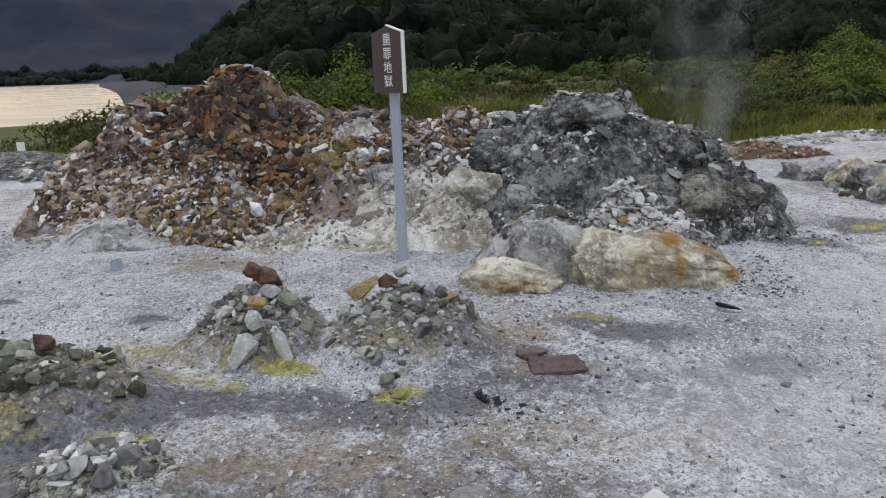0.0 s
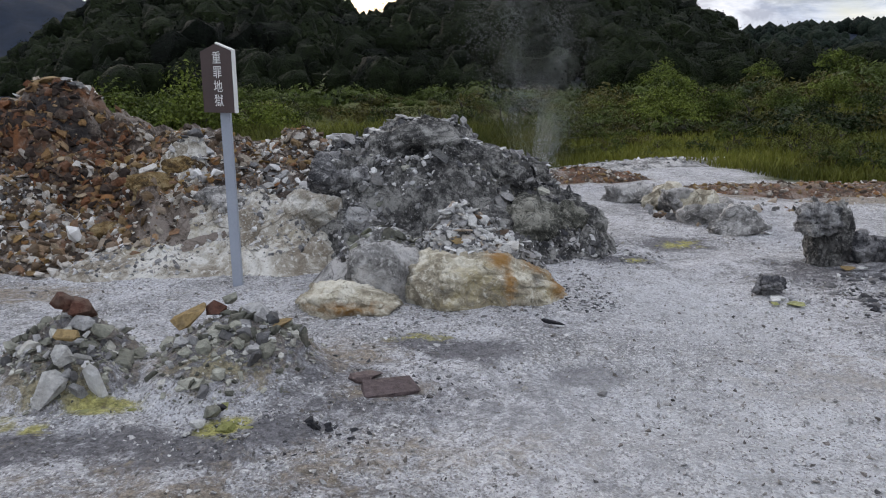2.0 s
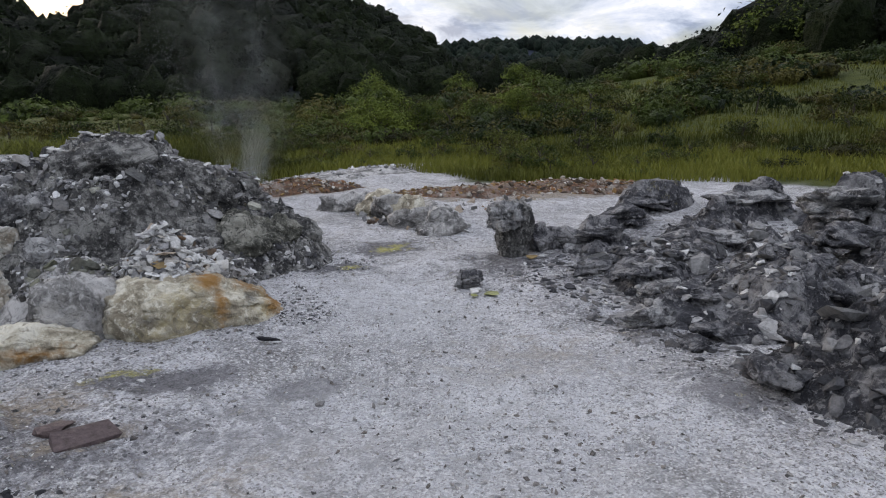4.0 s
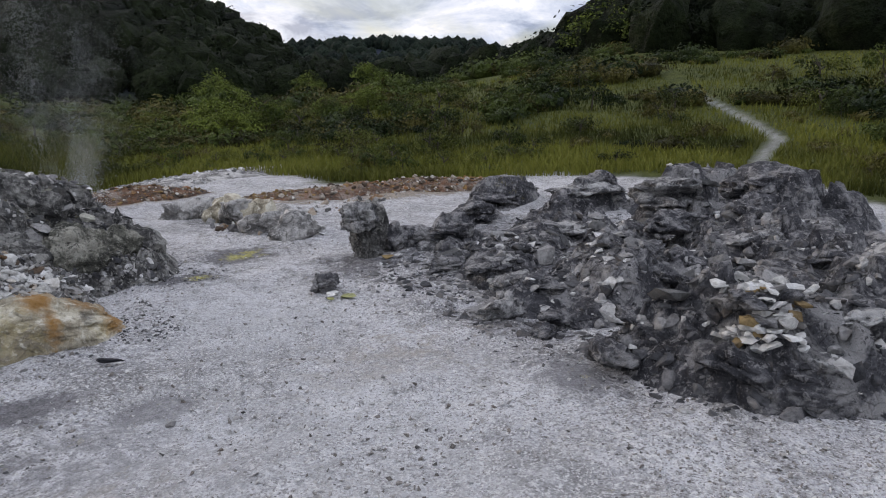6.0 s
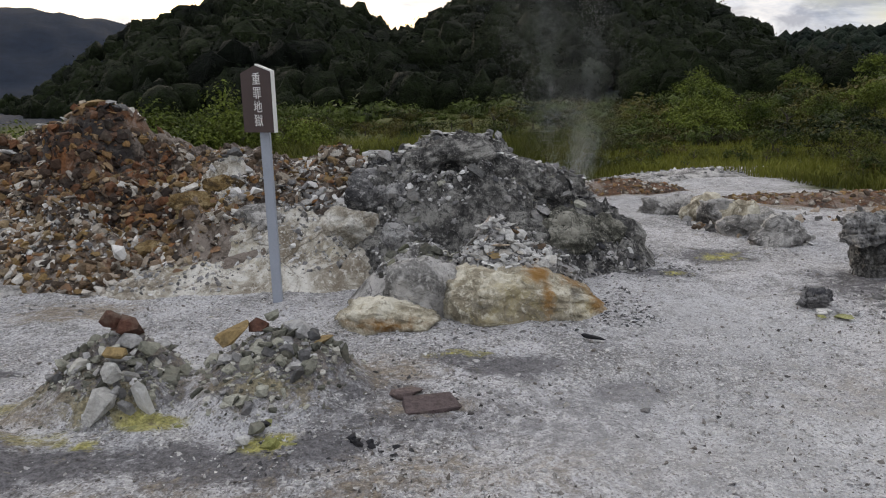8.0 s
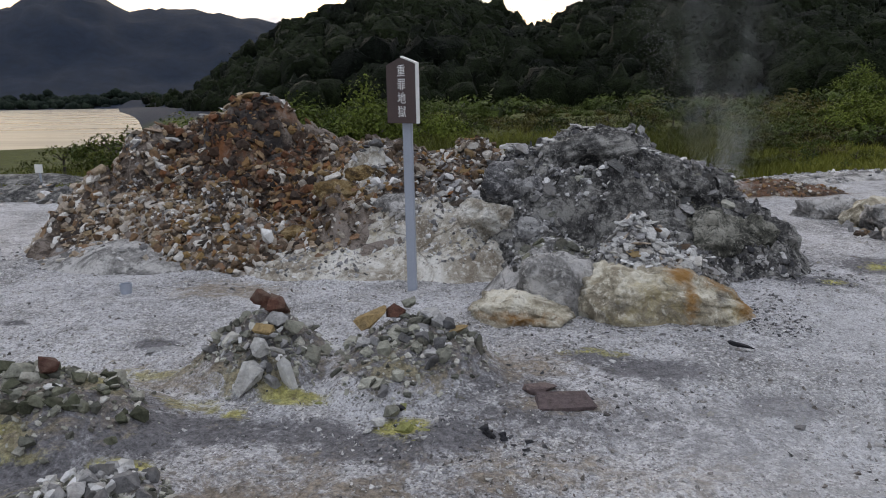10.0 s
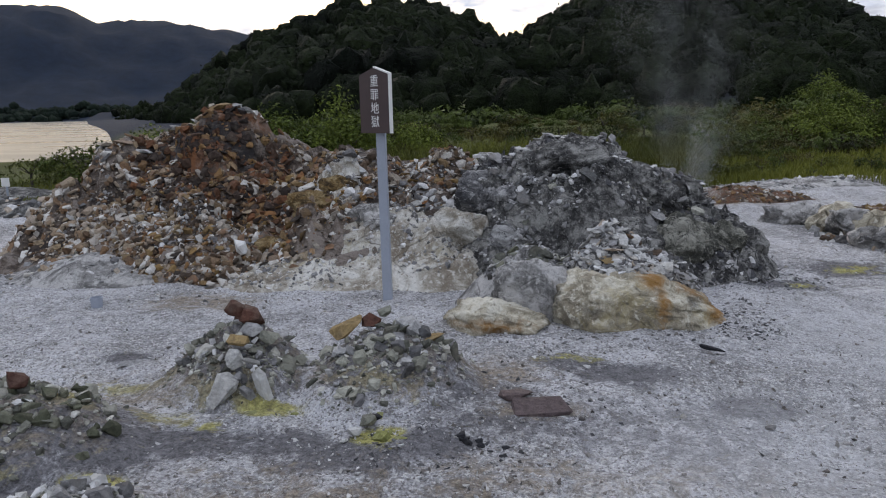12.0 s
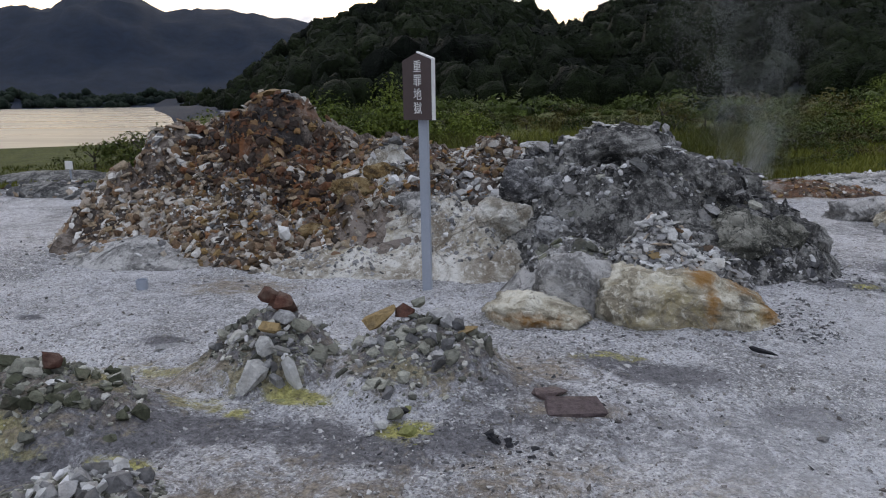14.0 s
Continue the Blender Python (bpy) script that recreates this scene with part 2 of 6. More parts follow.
SLOPE = rock_material("pale_altered_earth", (0.22, 0.185, 0.14), (0.45, 0.415, 0.35), (0.7, 0.675, 0.62), 2.6, True, 0.4, 0.03, (0.3, 0.15, 0.05), (0.42, 0.36, 0.2))
LAVA = rock_material("charcoal_rock", (0.038, 0.038, 0.044), (0.1, 0.099, 0.108), (0.33, 0.32, 0.318), 3.4, True, 0.9, 0.05)
CRUST = rock_material("crusted_charcoal_rock", (0.06, 0.06, 0.064), (0.19, 0.186, 0.188), (0.5, 0.49, 0.48), 3.4, True, 0.9, 0.05)
PALE = rock_material("pale_grey_rock", (0.12, 0.115, 0.11), (0.3, 0.29, 0.275), (0.54, 0.52, 0.5), 3.2, True, 0.6, 0.03)
OCHRE_ROCK = rock_material("ochre_rock", (0.06, 0.04, 0.02), (0.19, 0.12, 0.045), (0.34, 0.26, 0.14), 4.0, False, 0.6, 0.03)
BROWN_STOPS = [(0.0, (0.08, 0.058, 0.042)), (0.2, (0.22, 0.13, 0.07)), (0.38, (0.33, 0.25, 0.17)), (0.52, (0.44, 0.37, 0.3)), (0.66, (0.27, 0.2, 0.115)), (0.84, (0.52, 0.48, 0.43)), (1.0, (0.78, 0.76, 0.72))]
RUST_STOPS = [(0.0, (0.045, 0.038, 0.033)), (0.22, (0.12, 0.08, 0.05)), (0.4, (0.28, 0.185, 0.075)), (0.54, (0.24, 0.11, 0.045)), (0.7, (0.28, 0.24, 0.19)), (0.86, (0.42, 0.38, 0.33)), (1.0, (0.68, 0.66, 0.62))]
GREY_STOPS = [(0.0, (0.09, 0.09, 0.092)), (0.3, (0.2, 0.195, 0.195)), (0.55, (0.34, 0.335, 0.33)), (0.75, (0.46, 0.45, 0.44)), (0.88, (0.64, 0.63, 0.62)), (1.0, (0.82, 0.81, 0.8))]
GREEN_STOPS = [(0.0, (0.07, 0.07, 0.058)), (0.3, (0.16, 0.16, 0.13)), (0.55, (0.29, 0.288, 0.235)), (0.8, (0.44, 0.43, 0.365)), (1.0, (0.62, 0.6, 0.55))]
PEBBLE_STOPS = [(0.0, (0.1, 0.097, 0.095)), (0.1, (0.22, 0.195, 0.175)), (0.3, (0.4, 0.38, 0.36)), (0.6, (0.53, 0.52, 0.52)), (0.85, (0.66, 0.64, 0.62)), (1.0, (0.8, 0.79, 0.78))]
BROWN_STONE = stone_material("brown_stones", BROWN_STOPS)
BROWN_LOOSE = stone_material("brown_rubble", BROWN_STOPS, True)
RUST_LOOSE = stone_material("rusty_rubble", RUST_STOPS, True)
RUST_STONE = stone_material("rusty_stones", RUST_STOPS)
GREY_STONE = stone_material("grey_stones", GREY_STOPS)
GREY_LOOSE = stone_material("grey_rubble", GREY_STOPS, True)
GREEN_STONE = stone_material("greenish_stones", GREEN_STOPS)
GREEN_LOOSE = stone_material("greenish_rubble", GREEN_STOPS, True)
DARK_STONE = stone_material("dark_grey_stones", [(0.0, (0.045, 0.045, 0.046)), (0.4, (0.1, 0.1, 0.098)), (0.75, (0.19, 0.185, 0.18)), (1.0, (0.4, 0.39, 0.38))])
SCORCHED = stone_material("scorched_rubble", [(0.0, (0.025, 0.02, 0.018)), (0.35, (0.06, 0.04, 0.03)), (0.55, (0.17, 0.07, 0.03)), (0.72, (0.09, 0.06, 0.045)), (0.88, (0.26, 0.15, 0.06)), (1.0, (0.36, 0.28, 0.19))], True)
DARK_LOOSE = stone_material("dark_grey_rubble", [(0.0, (0.04, 0.039, 0.037)), (0.6, (0.11, 0.105, 0.095)), (1.0, (0.24, 0.23, 0.2))], True)
LAVA_LOOSE = stone_material("charcoal_rubble", [(0.0, (0.04, 0.04, 0.044)), (0.45, (0.09, 0.09, 0.095)), (0.75, (0.17, 0.165, 0.165)), (0.9, (0.34, 0.33, 0.32)), (1.0, (0.6, 0.59, 0.57))], True)
PEBBLE = stone_material("pebbles", PEBBLE_STOPS, True, 60.0)
MOSSY_STONE = stone_material("mossy_stones", [(0.0, (0.045, 0.048, 0.03)), (0.4, (0.11, 0.115, 0.075)), (0.8, (0.19, 0.19, 0.14)), (1.0, (0.32, 0.31, 0.27))])
WHITE_STONE = stone_material("whitish_stones", [(0.0, (0.42, 0.41, 0.385)), (0.6, (0.56, 0.55, 0.53)), (1.0, (0.74, 0.73, 0.71))])
RED_STONE = stone_material("reddish_brown_stone", [(0.0, (0.075, 0.035, 0.026)), (1.0, (0.11, 0.05, 0.034))])
PURPLE_STONE = stone_material("dull_purple_stone", [(0.0, (0.09, 0.068, 0.07)), (1.0, (0.14, 0.105, 0.1))])
OCHRE_STONE = stone_material("ochre_stone", [(0.0, (0.22, 0.15, 0.065)), (1.0, (0.32, 0.23, 0.11))])
BLACK_STONE = stone_material("black_stones", [(0.0, (0.015, 0.015, 0.018)), (1.0, (0.035, 0.035, 0.04))])
YELLOW_STONE = stone_material("sulphur_stones", [(0.0, (0.22, 0.225, 0.07)), (1.0, (0.34, 0.34, 0.16))])
POST_GREY = plain_material("grey_painted_metal", (0.33, 0.36, 0.42), 0.5, 0.0, 60, 0.15)
BOARD_BROWN = plain_material("dark_brown_board", (0.055, 0.032, 0.03), 0.5, 0.0, 30, 0.3)
WHITE_PAINT = plain_material("white_paint", (0.75, 0.74, 0.72), 0.5, 0.0, 50, 0.15)
LEAF = leaf_material("shrub_leaves", (0.012, 0.022, 0.007), (0.075, 0.1, 0.022), 0.6, 0.2, 0.95, 0.17, 6.0)
LEAF_OLIVE = leaf_material("olive_leaves", (0.026, 0.027, 0.008), (0.11, 0.1, 0.026), 0.6, 0.3, 0.85, 0.4, 6.0)
GRASS = leaf_material("grass_blades", (0.034, 0.042, 0.009), (0.16, 0.165, 0.03), 0.6, 0.14, 1.0, 0.16)
LEAF_MEADOW = leaf_material("meadow_leaves", (0.026, 0.036, 0.009), (0.11, 0.125, 0.026), 0.6, 0.3, 0.85, 0.3, 6.0)
LEAF_BRIGHT = leaf_material("fresh_leaves", (0.034, 0.055, 0.01), (0.16, 0.2, 0.035), 0.6, 0.3, 0.8, 0.6, 6.0)
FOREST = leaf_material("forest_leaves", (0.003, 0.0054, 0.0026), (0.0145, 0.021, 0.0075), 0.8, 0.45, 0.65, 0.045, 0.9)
# distant woods: forest leaves made paler and bluer, haze painted into the colour
FOREST_HAZED = leaf_material("hazed_far_forest_leaves", (0.008, 0.014, 0.012), (0.02, 0.03, 0.02), 0.9, 0.4, 0.6, 0.02, 0.4)
BARK = plain_material("bark", (0.06, 0.05, 0.04), 0.9, 0.0, 20, 0.5, 0.01)


# ---------------------------------------------------------------- mesh helpers
def mesh_object(name, verts, faces, mat, parent=None, smooth=False, label=""):
    me = bpy.data.meshes.new(name)
    me.from_pydata(verts if isinstance(verts, list) else verts.tolist(), [], faces if isinstance(faces, list) else faces.tolist())
    me.polygons.foreach_set("use_smooth", [smooth] * len(me.polygons))
    me.materials.append(mat)
    ob = new(name, me)
    if parent:
        ob.parent = parent
    if label:
        ob["label"] = label
    return ob


def part(name, bm, mat, parent=None, label="", smooth=False):
    me = bpy.data.meshes.new(name)
    bm.to_mesh(me)
    bm.free()
    me.polygons.foreach_set("use_smooth", [smooth] * len(me.polygons))
    me.materials.append(mat)
    ob = new(name, me)
    if parent:
        ob.parent = parent
    if label:
        ob["label"] = label
    return ob


def paint(ob, layer, values):
    """Store per-vertex masks (n x 3) of stains, painted shade or plant cover."""
    a = ob.data.color_attributes.new(layer, "FLOAT_COLOR", "POINT")
    data = np.ones((len(values), 4), dtype=np.float32)
    data[:, :3] = values
    a.data.foreach_set("color", data.ravel())


def fbm(x, y, z=0.0, octaves=5, h=0.9):
    return noise.fractal(Vector((x, y, z)), h, 2.1, octaves)


def smooth01(a, b, v):
    t = np.clip((v - a) / (b - a), 0, 1)
    return t * t * (3 - 2 * t)


def spot(x, y, cx, cy, rx, ry, turn=0.0):
    """1 in the middle of an ellipse, 0 at its rim and beyond."""
    c, s = math.cos(radians(turn)), math.sin(radians(turn))
    u, v = (x - cx) * c + (y - cy) * s, -(x - cx) * s + (y - cy) * c
    return np.clip(1.25 - np.hypot(u / rx, v / ry), 0, 1)


def hull_rock(seed, sx, sy, sz, n=13):
    """An angular broken stone: the hull of a few points in a squarish ellipsoid."""
    rnd = random.Random(seed)
    bm = bmesh.new()
    for _ in range(n):
        v = Vector((rnd.gauss(0, 1), rnd.gauss(0, 1), rnd.gauss(0, 1))).normalized()
        v = Vector([math.copysign(abs(c) ** 0.7, c) for c in v]) * rnd.uniform(0.85, 1.05)
        bm.verts.new((v.x * sx / 2, v.y * sy / 2, v.z * sz / 2))
    res = bmesh.ops.convex_hull(bm, input=bm.verts)
    bmesh.ops.delete(bm, geom=list({g for g in res["geom_interior"] + res["geom_unused"] if isinstance(g, bmesh.types.BMVert)}), context="VERTS")
    return bm


def facet_boulder(seed, size, levels=4, planes=15, rough=0.1, near=0.62):
    """A broken block: a ball cut by random planes, then weathered by noise at two scales."""
    rnd = random.Random(seed)
    cuts = [(Vector((rnd.gauss(0, 1), rnd.gauss(0, 1), rnd.gauss(0, 0.8))).normalized(), rnd.uniform(near, 0.9)) for _ in range(planes)]
    off = Vector((seed * 5.13, seed * 2.71, seed * 1.37))
    bm = bmesh.new()
    bmesh.ops.create_icosphere(bm, subdivisions=levels, radius=1)
    for v in bm.verts:
        p = v.co.copy()
        for n, d in cuts:
            q = p.dot(n) - d
            if q > 0:
                p -= n * q * 0.94
        w = p.normalized()
        dist, pts = noise.voronoi(p * 2.3 + off)
        crack = math.exp(-(dist[1] - dist[0]) / 0.06)
        p += w * (noise.fractal(p * 2.2 + off, 0.7, 2.1, 7) * rough - crack * rough * 0.55 + noise.noise(pts[0] * 3.1) * rough * 0.6)
        v.co = Vector((p.x * size[0] / 1.72, p.y * size[1] / 1.72, p.z * size[2] / 1.72))
    return bm


def crag_bm(seed, size, levels=5, planes=12, near=0.5, rough=0.16, layer=0.0, tilt=0.3):
    """A craggy block: cut by planes, broken into lobes by clefts, with strata ledges and a rough skin."""
    rnd = random.Random(seed)
    cuts = [(Vector((rnd.gauss(0, 1), rnd.gauss(0, 1), rnd.gauss(0, 0.8))).normalized(), rnd.uniform(near, 0.95)) for _ in range(planes)]
    off = Vector((seed * 3.71, seed * 1.91, seed * 2.33))
    bm = bmesh.new()
    bmesh.ops.create_icosphere(bm, subdivisions=levels, radius=1)
    for v in bm.verts:
        p = v.co.copy()
        for n, d in cuts:
            q = p.dot(n) - d
            if q > 0:
                p -= n * q * 0.9
        w = p.normalized()
        d = noise.fractal(p * 1.6 + off, 0.75, 2.1, 7) * rough
        for f, k in ((1.7, 1.0), (4.1, 0.4)):
            dist, pts = noise.voronoi(p * f + off)
            d += rough * k * (noise.noise(pts[0] * 2.7) * 0.9 - 0.8 * math.exp(-(dist[1] - dist[0]) / 0.08))
        if layer:
            u = (p.z + tilt * p.x + 0.25 * noise.noise(p * 1.3 + off)) / layer
            fr = u - math.floor(u)
            d += layer * (smooth01(0.3, 0.7, fr) - fr) * 0.3
        p += w * d
        v.co = Vector((p.x * size[0] / 1.72, p.y * size[1] / 1.72, p.z * size[2] / 1.72))
    return bm


def worn_bm(seed, size, levels=6, square=0.72, rough=0.07, taper=0.0, cleft=None):
    """A worn rounded boulder: a squarish ellipsoid, lower towards +x by taper, with clefts across it and a scaly skin."""
    off = Vector((seed * 2.91, seed * 4.13, seed * 1.27))
    bm = bmesh.new()
    bmesh.ops.create_icosphere(bm, subdivisions=levels, radius=1)
    for v in bm.verts:
        c = v.co
        p = Vector([math.copysign(abs(k) ** square, k) for k in c])
        w = c.normalized()
        d = noise.noise(p * 1.3 + off) * rough * 1.6 + noise.fractal(p * 3.0 + off, 0.8, 2.1, 7) * rough
        for f, k in ((2.3, 0.5), (5.5, 0.28)):
            dist, pts = noise.voronoi(p * f + off + 0.25 * noise.noise_vector(p * 3))
            d += rough * k * (noise.noise(pts[0] * 2.7) - 1.1 * math.exp(-(dist[1] - dist[0]) / 0.05))
        for at, deep in cleft or ():
            d -= deep * math.exp(-((p.x - at - 0.12 * p.z - 0.06 * noise.noise(p * 4)) / 0.06) ** 2)
        p += w * d
        p.z *= 1 - taper * smooth01(-0.1, 1.0, p.x)
        v.co = Vector((p.x * size[0] / 2, p.y * size[1] / 2, p.z * size[2] / 2))
    return bm


# ---------------------------------------------------------------- lie of the land
EYE = (1.05, 0.0)
# crest of the near wooded hills: azimuth from ahead, elevation in degrees
NEAR_AZ = [-180, -125.2, -85.2, -55.2, -41.2, -33.2, -29.2, -26.5, -22.7, -18.8, -12.7, -8.2, -3.7, -0.2, 3.3, 7.8, 13.8, 19.8, 23.3, 26.6, 28.2, 34.8, 41.8, 45.4, 47.8, 50.7, 52.3, 56.8, 69.8, 94.8, 134.8, 180]
NEAR_EL = [4, 3, 1.2, 0.8, 0.5, 0.5, 0.5, 0.8, 3.8, 6.2, 8.4, 8.5, 7.2, 5.2, 7.1, 9.8, 10.1, 7.6, 6.3, 4.4, 2.8, 1.2, 1.2, 1.5, 2.6, 4.2, 6.0, 9.2, 13, 11, 7, 4]
NEAR_FOOT = [90, 90, 300, 880, 880, 880, 700, 190, 120, 95, 85, 80, 80, 78, 74, 72, 72, 75, 80, 90, 100, 105, 98, 90, 82, 74, 69, 58, 50, 60, 90, 90]
NEAR_CREST = [260, 260, 600, 960, 960, 960, 850, 340, 290, 265, 245, 240, 245, 260, 245, 235, 235, 240, 250, 260, 270, 260, 230, 215, 205, 200, 195, 180, 170, 180, 260, 260]
RIDGE_AZ, RIDGE_EL = [14.8, 24.8, 28.2, 31.8, 34.8, 38.8, 45.4, 50.8, 60.8], [1.5, 3.0, 3.5, 3.8, 3.9, 3.4, 2.5, 2.3, 2.0]
MOUNT_AZ, MOUNT_EL = [-80.2, -65.2, -50.2, -42.2, -38.2, -34.9, -32.7, -30.5, -27.9, -24.2, -20.4, -15.2, -5.2], [2.5, 4, 5.5, 5.8, 6.7, 7.5, 7.1, 6.4, 6.75, 6.2, 5.9, 5.0, 4.0]


def land(x, y):
    """Height of the bare ground, and the masks of grass and of woodland."""
    dx, dy = x - EYE[0], y - EYE[1]
    r = np.hypot(dx, dy)
    a = np.degrees(np.arctan2(dx, dy))
    z = np.zeros_like(r)
    # the open ground sinks to the lake ahead on the left and climbs to a meadow on the right
    lim = -30.5 - 1.5 * smooth01(40, 400, r)
    lake = smooth01(2.5, -2.5, a - lim) * smooth01(-95, -75, a)
    z -= 1.0 * lake * smooth01(14, 50, r) + 1.6 * lake * smooth01(50, 75, r) * (1 - smooth01(820, 880, r))
    z += smooth01(-22, -10, a) * smooth01(12, 60, r) * 0.5
    right = smooth01(31, 57, a) * smooth01(150, 110, a)
    z += right * smooth01(9, 70, r) * 3.3 + smooth01(17, 35, a) * smooth01(150, 120, a) * smooth01(12, 60, r) * 1.2
    near_e, foot, crest = (np.interp(a, NEAR_AZ, v) for v in (NEAR_EL, NEAR_FOOT, NEAR_CREST))
    hill = np.maximum(np.tan(np.radians(near_e)) * crest - 3.4, 0) * np.clip((r - foot) / (crest - foot), 0, 1) ** 1.15
    hill = hill * (1 - 0.7 * smooth01(1.15, 2.0, r / crest)) - 6 * smooth01(1.02, 1.3, r / crest)
    hill = np.where(r > foot, hill, 0)
    ridge = np.tan(np.radians(np.interp(a, RIDGE_AZ, RIDGE_EL, left=0, right=0))) * 620 * smooth01(250, 620, r)
    mount = np.tan(np.radians(np.interp(a, MOUNT_AZ, MOUNT_EL, left=0, right=2))) * 1800 * smooth01(900, 1800, r)
    up = np.maximum(np.maximum(hill, ridge), mount)
    wood = np.clip(up / 2.0, 0, 1)
    return z + np.maximum(up, 0), r, a, lake, wood


def trail(r):
    """Azimuth of the footpath that climbs the meadow."""
    return np.interp(r, [12, 15.5, 17.7, 20, 22.6, 26.5, 32, 44], [63.4, 64.2, 64.6, 65.4, 63.8, 61.5, 58.5, 56])


def near_relief(x, y):
    n = fbm(x * 0.55, y * 0.55, 3.1, 4) * 0.05 + fbm(x * 2.6, y * 2.6, 1.7, 5) * 0.022
    return n


def base_height(x, y):
    z = float(land(np.array([x]), np.array([y]))[0][0])
    return z + near_relief(x, y) * (1 if math.hypot(x, y) < 40 else 0)


def ground_stain(X, Y):
    """Stains of the hot ground: damp grey, sulphur, rust."""
    st = np.zeros((len(X), 3))
    for cx, cy, rx, ry, w in [(-0.6, 3.02, 0.62, 0.2, 0.95), (-0.95, 2.85, 0.55, 0.25, 0.85), (0.0, 3.05, 0.6, 0.22, 0.85), (0.3, 2.95, 0.5, 0.3, 0.9), (0.66, 3.06, 0.3, 0.2, 1.0), (-1.5, 2.95, 0.6, 0.5, 0.9), (-1.25, 2.4, 0.7, 0.35, 0.9), (-1.5, 2.65, 0.9, 0.5, 0.95), (-1.15, 3.1, 0.5, 0.35, 0.9), (-0.45, 3.65, 0.45, 0.3, 0.85), (-0.87, 3.84, 0.25, 0.2, 0.9), (0.3, 3.75, 0.55, 0.35, 0.62), (0.85, 3.7, 0.6, 0.45, 0.62), (-1.44, 4.17, 0.2, 0.1, 0.95), (-2.76, 4.52, 0.16, 0.09, 1.0),
                              (1.73, 3.98, 0.36, 0.22, 1.05), (1.4, 4.14, 0.3, 0.16, 0.95), (2.3, 3.63, 0.28, 0.18, 1.1), (1.2, 3.4, 1.0, 0.5, 0.58), (1.9, 3.3, 1.0, 0.5, 0.5), (0.4, 2.3, 1.6, 0.6, 0.64), (2.2, 2.6, 1.6, 0.7, 0.3), (4.2, 6.85, 0.5, 0.4, 0.9), (3.4, 6.28, 0.5, 0.2, 0.95), (3.1, 6.8, 0.6, 0.5, 0.7), (5.0, 5.6, 0.9, 0.6, 0.62), (4.7, 3.4, 0.5, 0.8, 0.55), (4.3, 2.4, 0.4, 0.6, 0.62), (6.8, 4.6, 2.6, 2.6, 0.7), (5.2, 8.6, 1.3, 1.0, 0.5), (-8.0, 11.2, 1.6, 0.8, 0.7)]:
        st[:, 0] = np.maximum(st[:, 0], w * spot(X, Y, cx, cy, rx, ry))
    for cx, cy, rx, ry, w in [(-0.24, 3.4, 0.22, 0.09, 0.95), (0.4, 3.13, 0.16, 0.13, 1.0), (-0.74, 2.63, 0.2, 0.1, 1.0), (-0.51, 3.2, 0.14, 0.05, 0.85), (-1.2, 3.68, 0.4, 0.12, 0.62), (-1.15, 3.1, 0.2, 0.12, 0.6), (-1.45, 2.7, 0.3, 0.1, 0.7), (-0.77, 3.3, 0.3, 0.12, 0.5), (1.4, 4.2, 0.3, 0.1, 0.5), (4.25, 6.85, 0.3, 0.2, 0.6), (3.55, 6.26, 0.25, 0.1, 0.6)]:
        st[:, 1] = np.maximum(st[:, 1], w * spot(X, Y, cx, cy, rx, ry))
    for cx, cy, rx, ry, w in [(1.18, 3.47, 0.35, 0.16, 0.7), (8.9, 9.4, 2.2, 0.7, 1.0), (4.6, 12.0, 1.6, 0.7, 0.95), (6.8, 10.0, 1.4, 0.4, 0.7), (-1.6, 5.6, 0.7, 0.4, 0.68), (-1.0, 3.55, 0.9, 0.5, 0.45), (0.95, 3.95, 0.4, 0.35, 0.55), (1.3, 2.8, 1.2, 0.3, 0.45), (0.2, 2.5, 1.2, 0.4, 0.5), (3.6, 3.4, 1.0, 0.6, 0.4)]:
        st[:, 2] = np.maximum(st[:, 2], w * spot(X, Y, cx, cy, rx, ry))
    return st


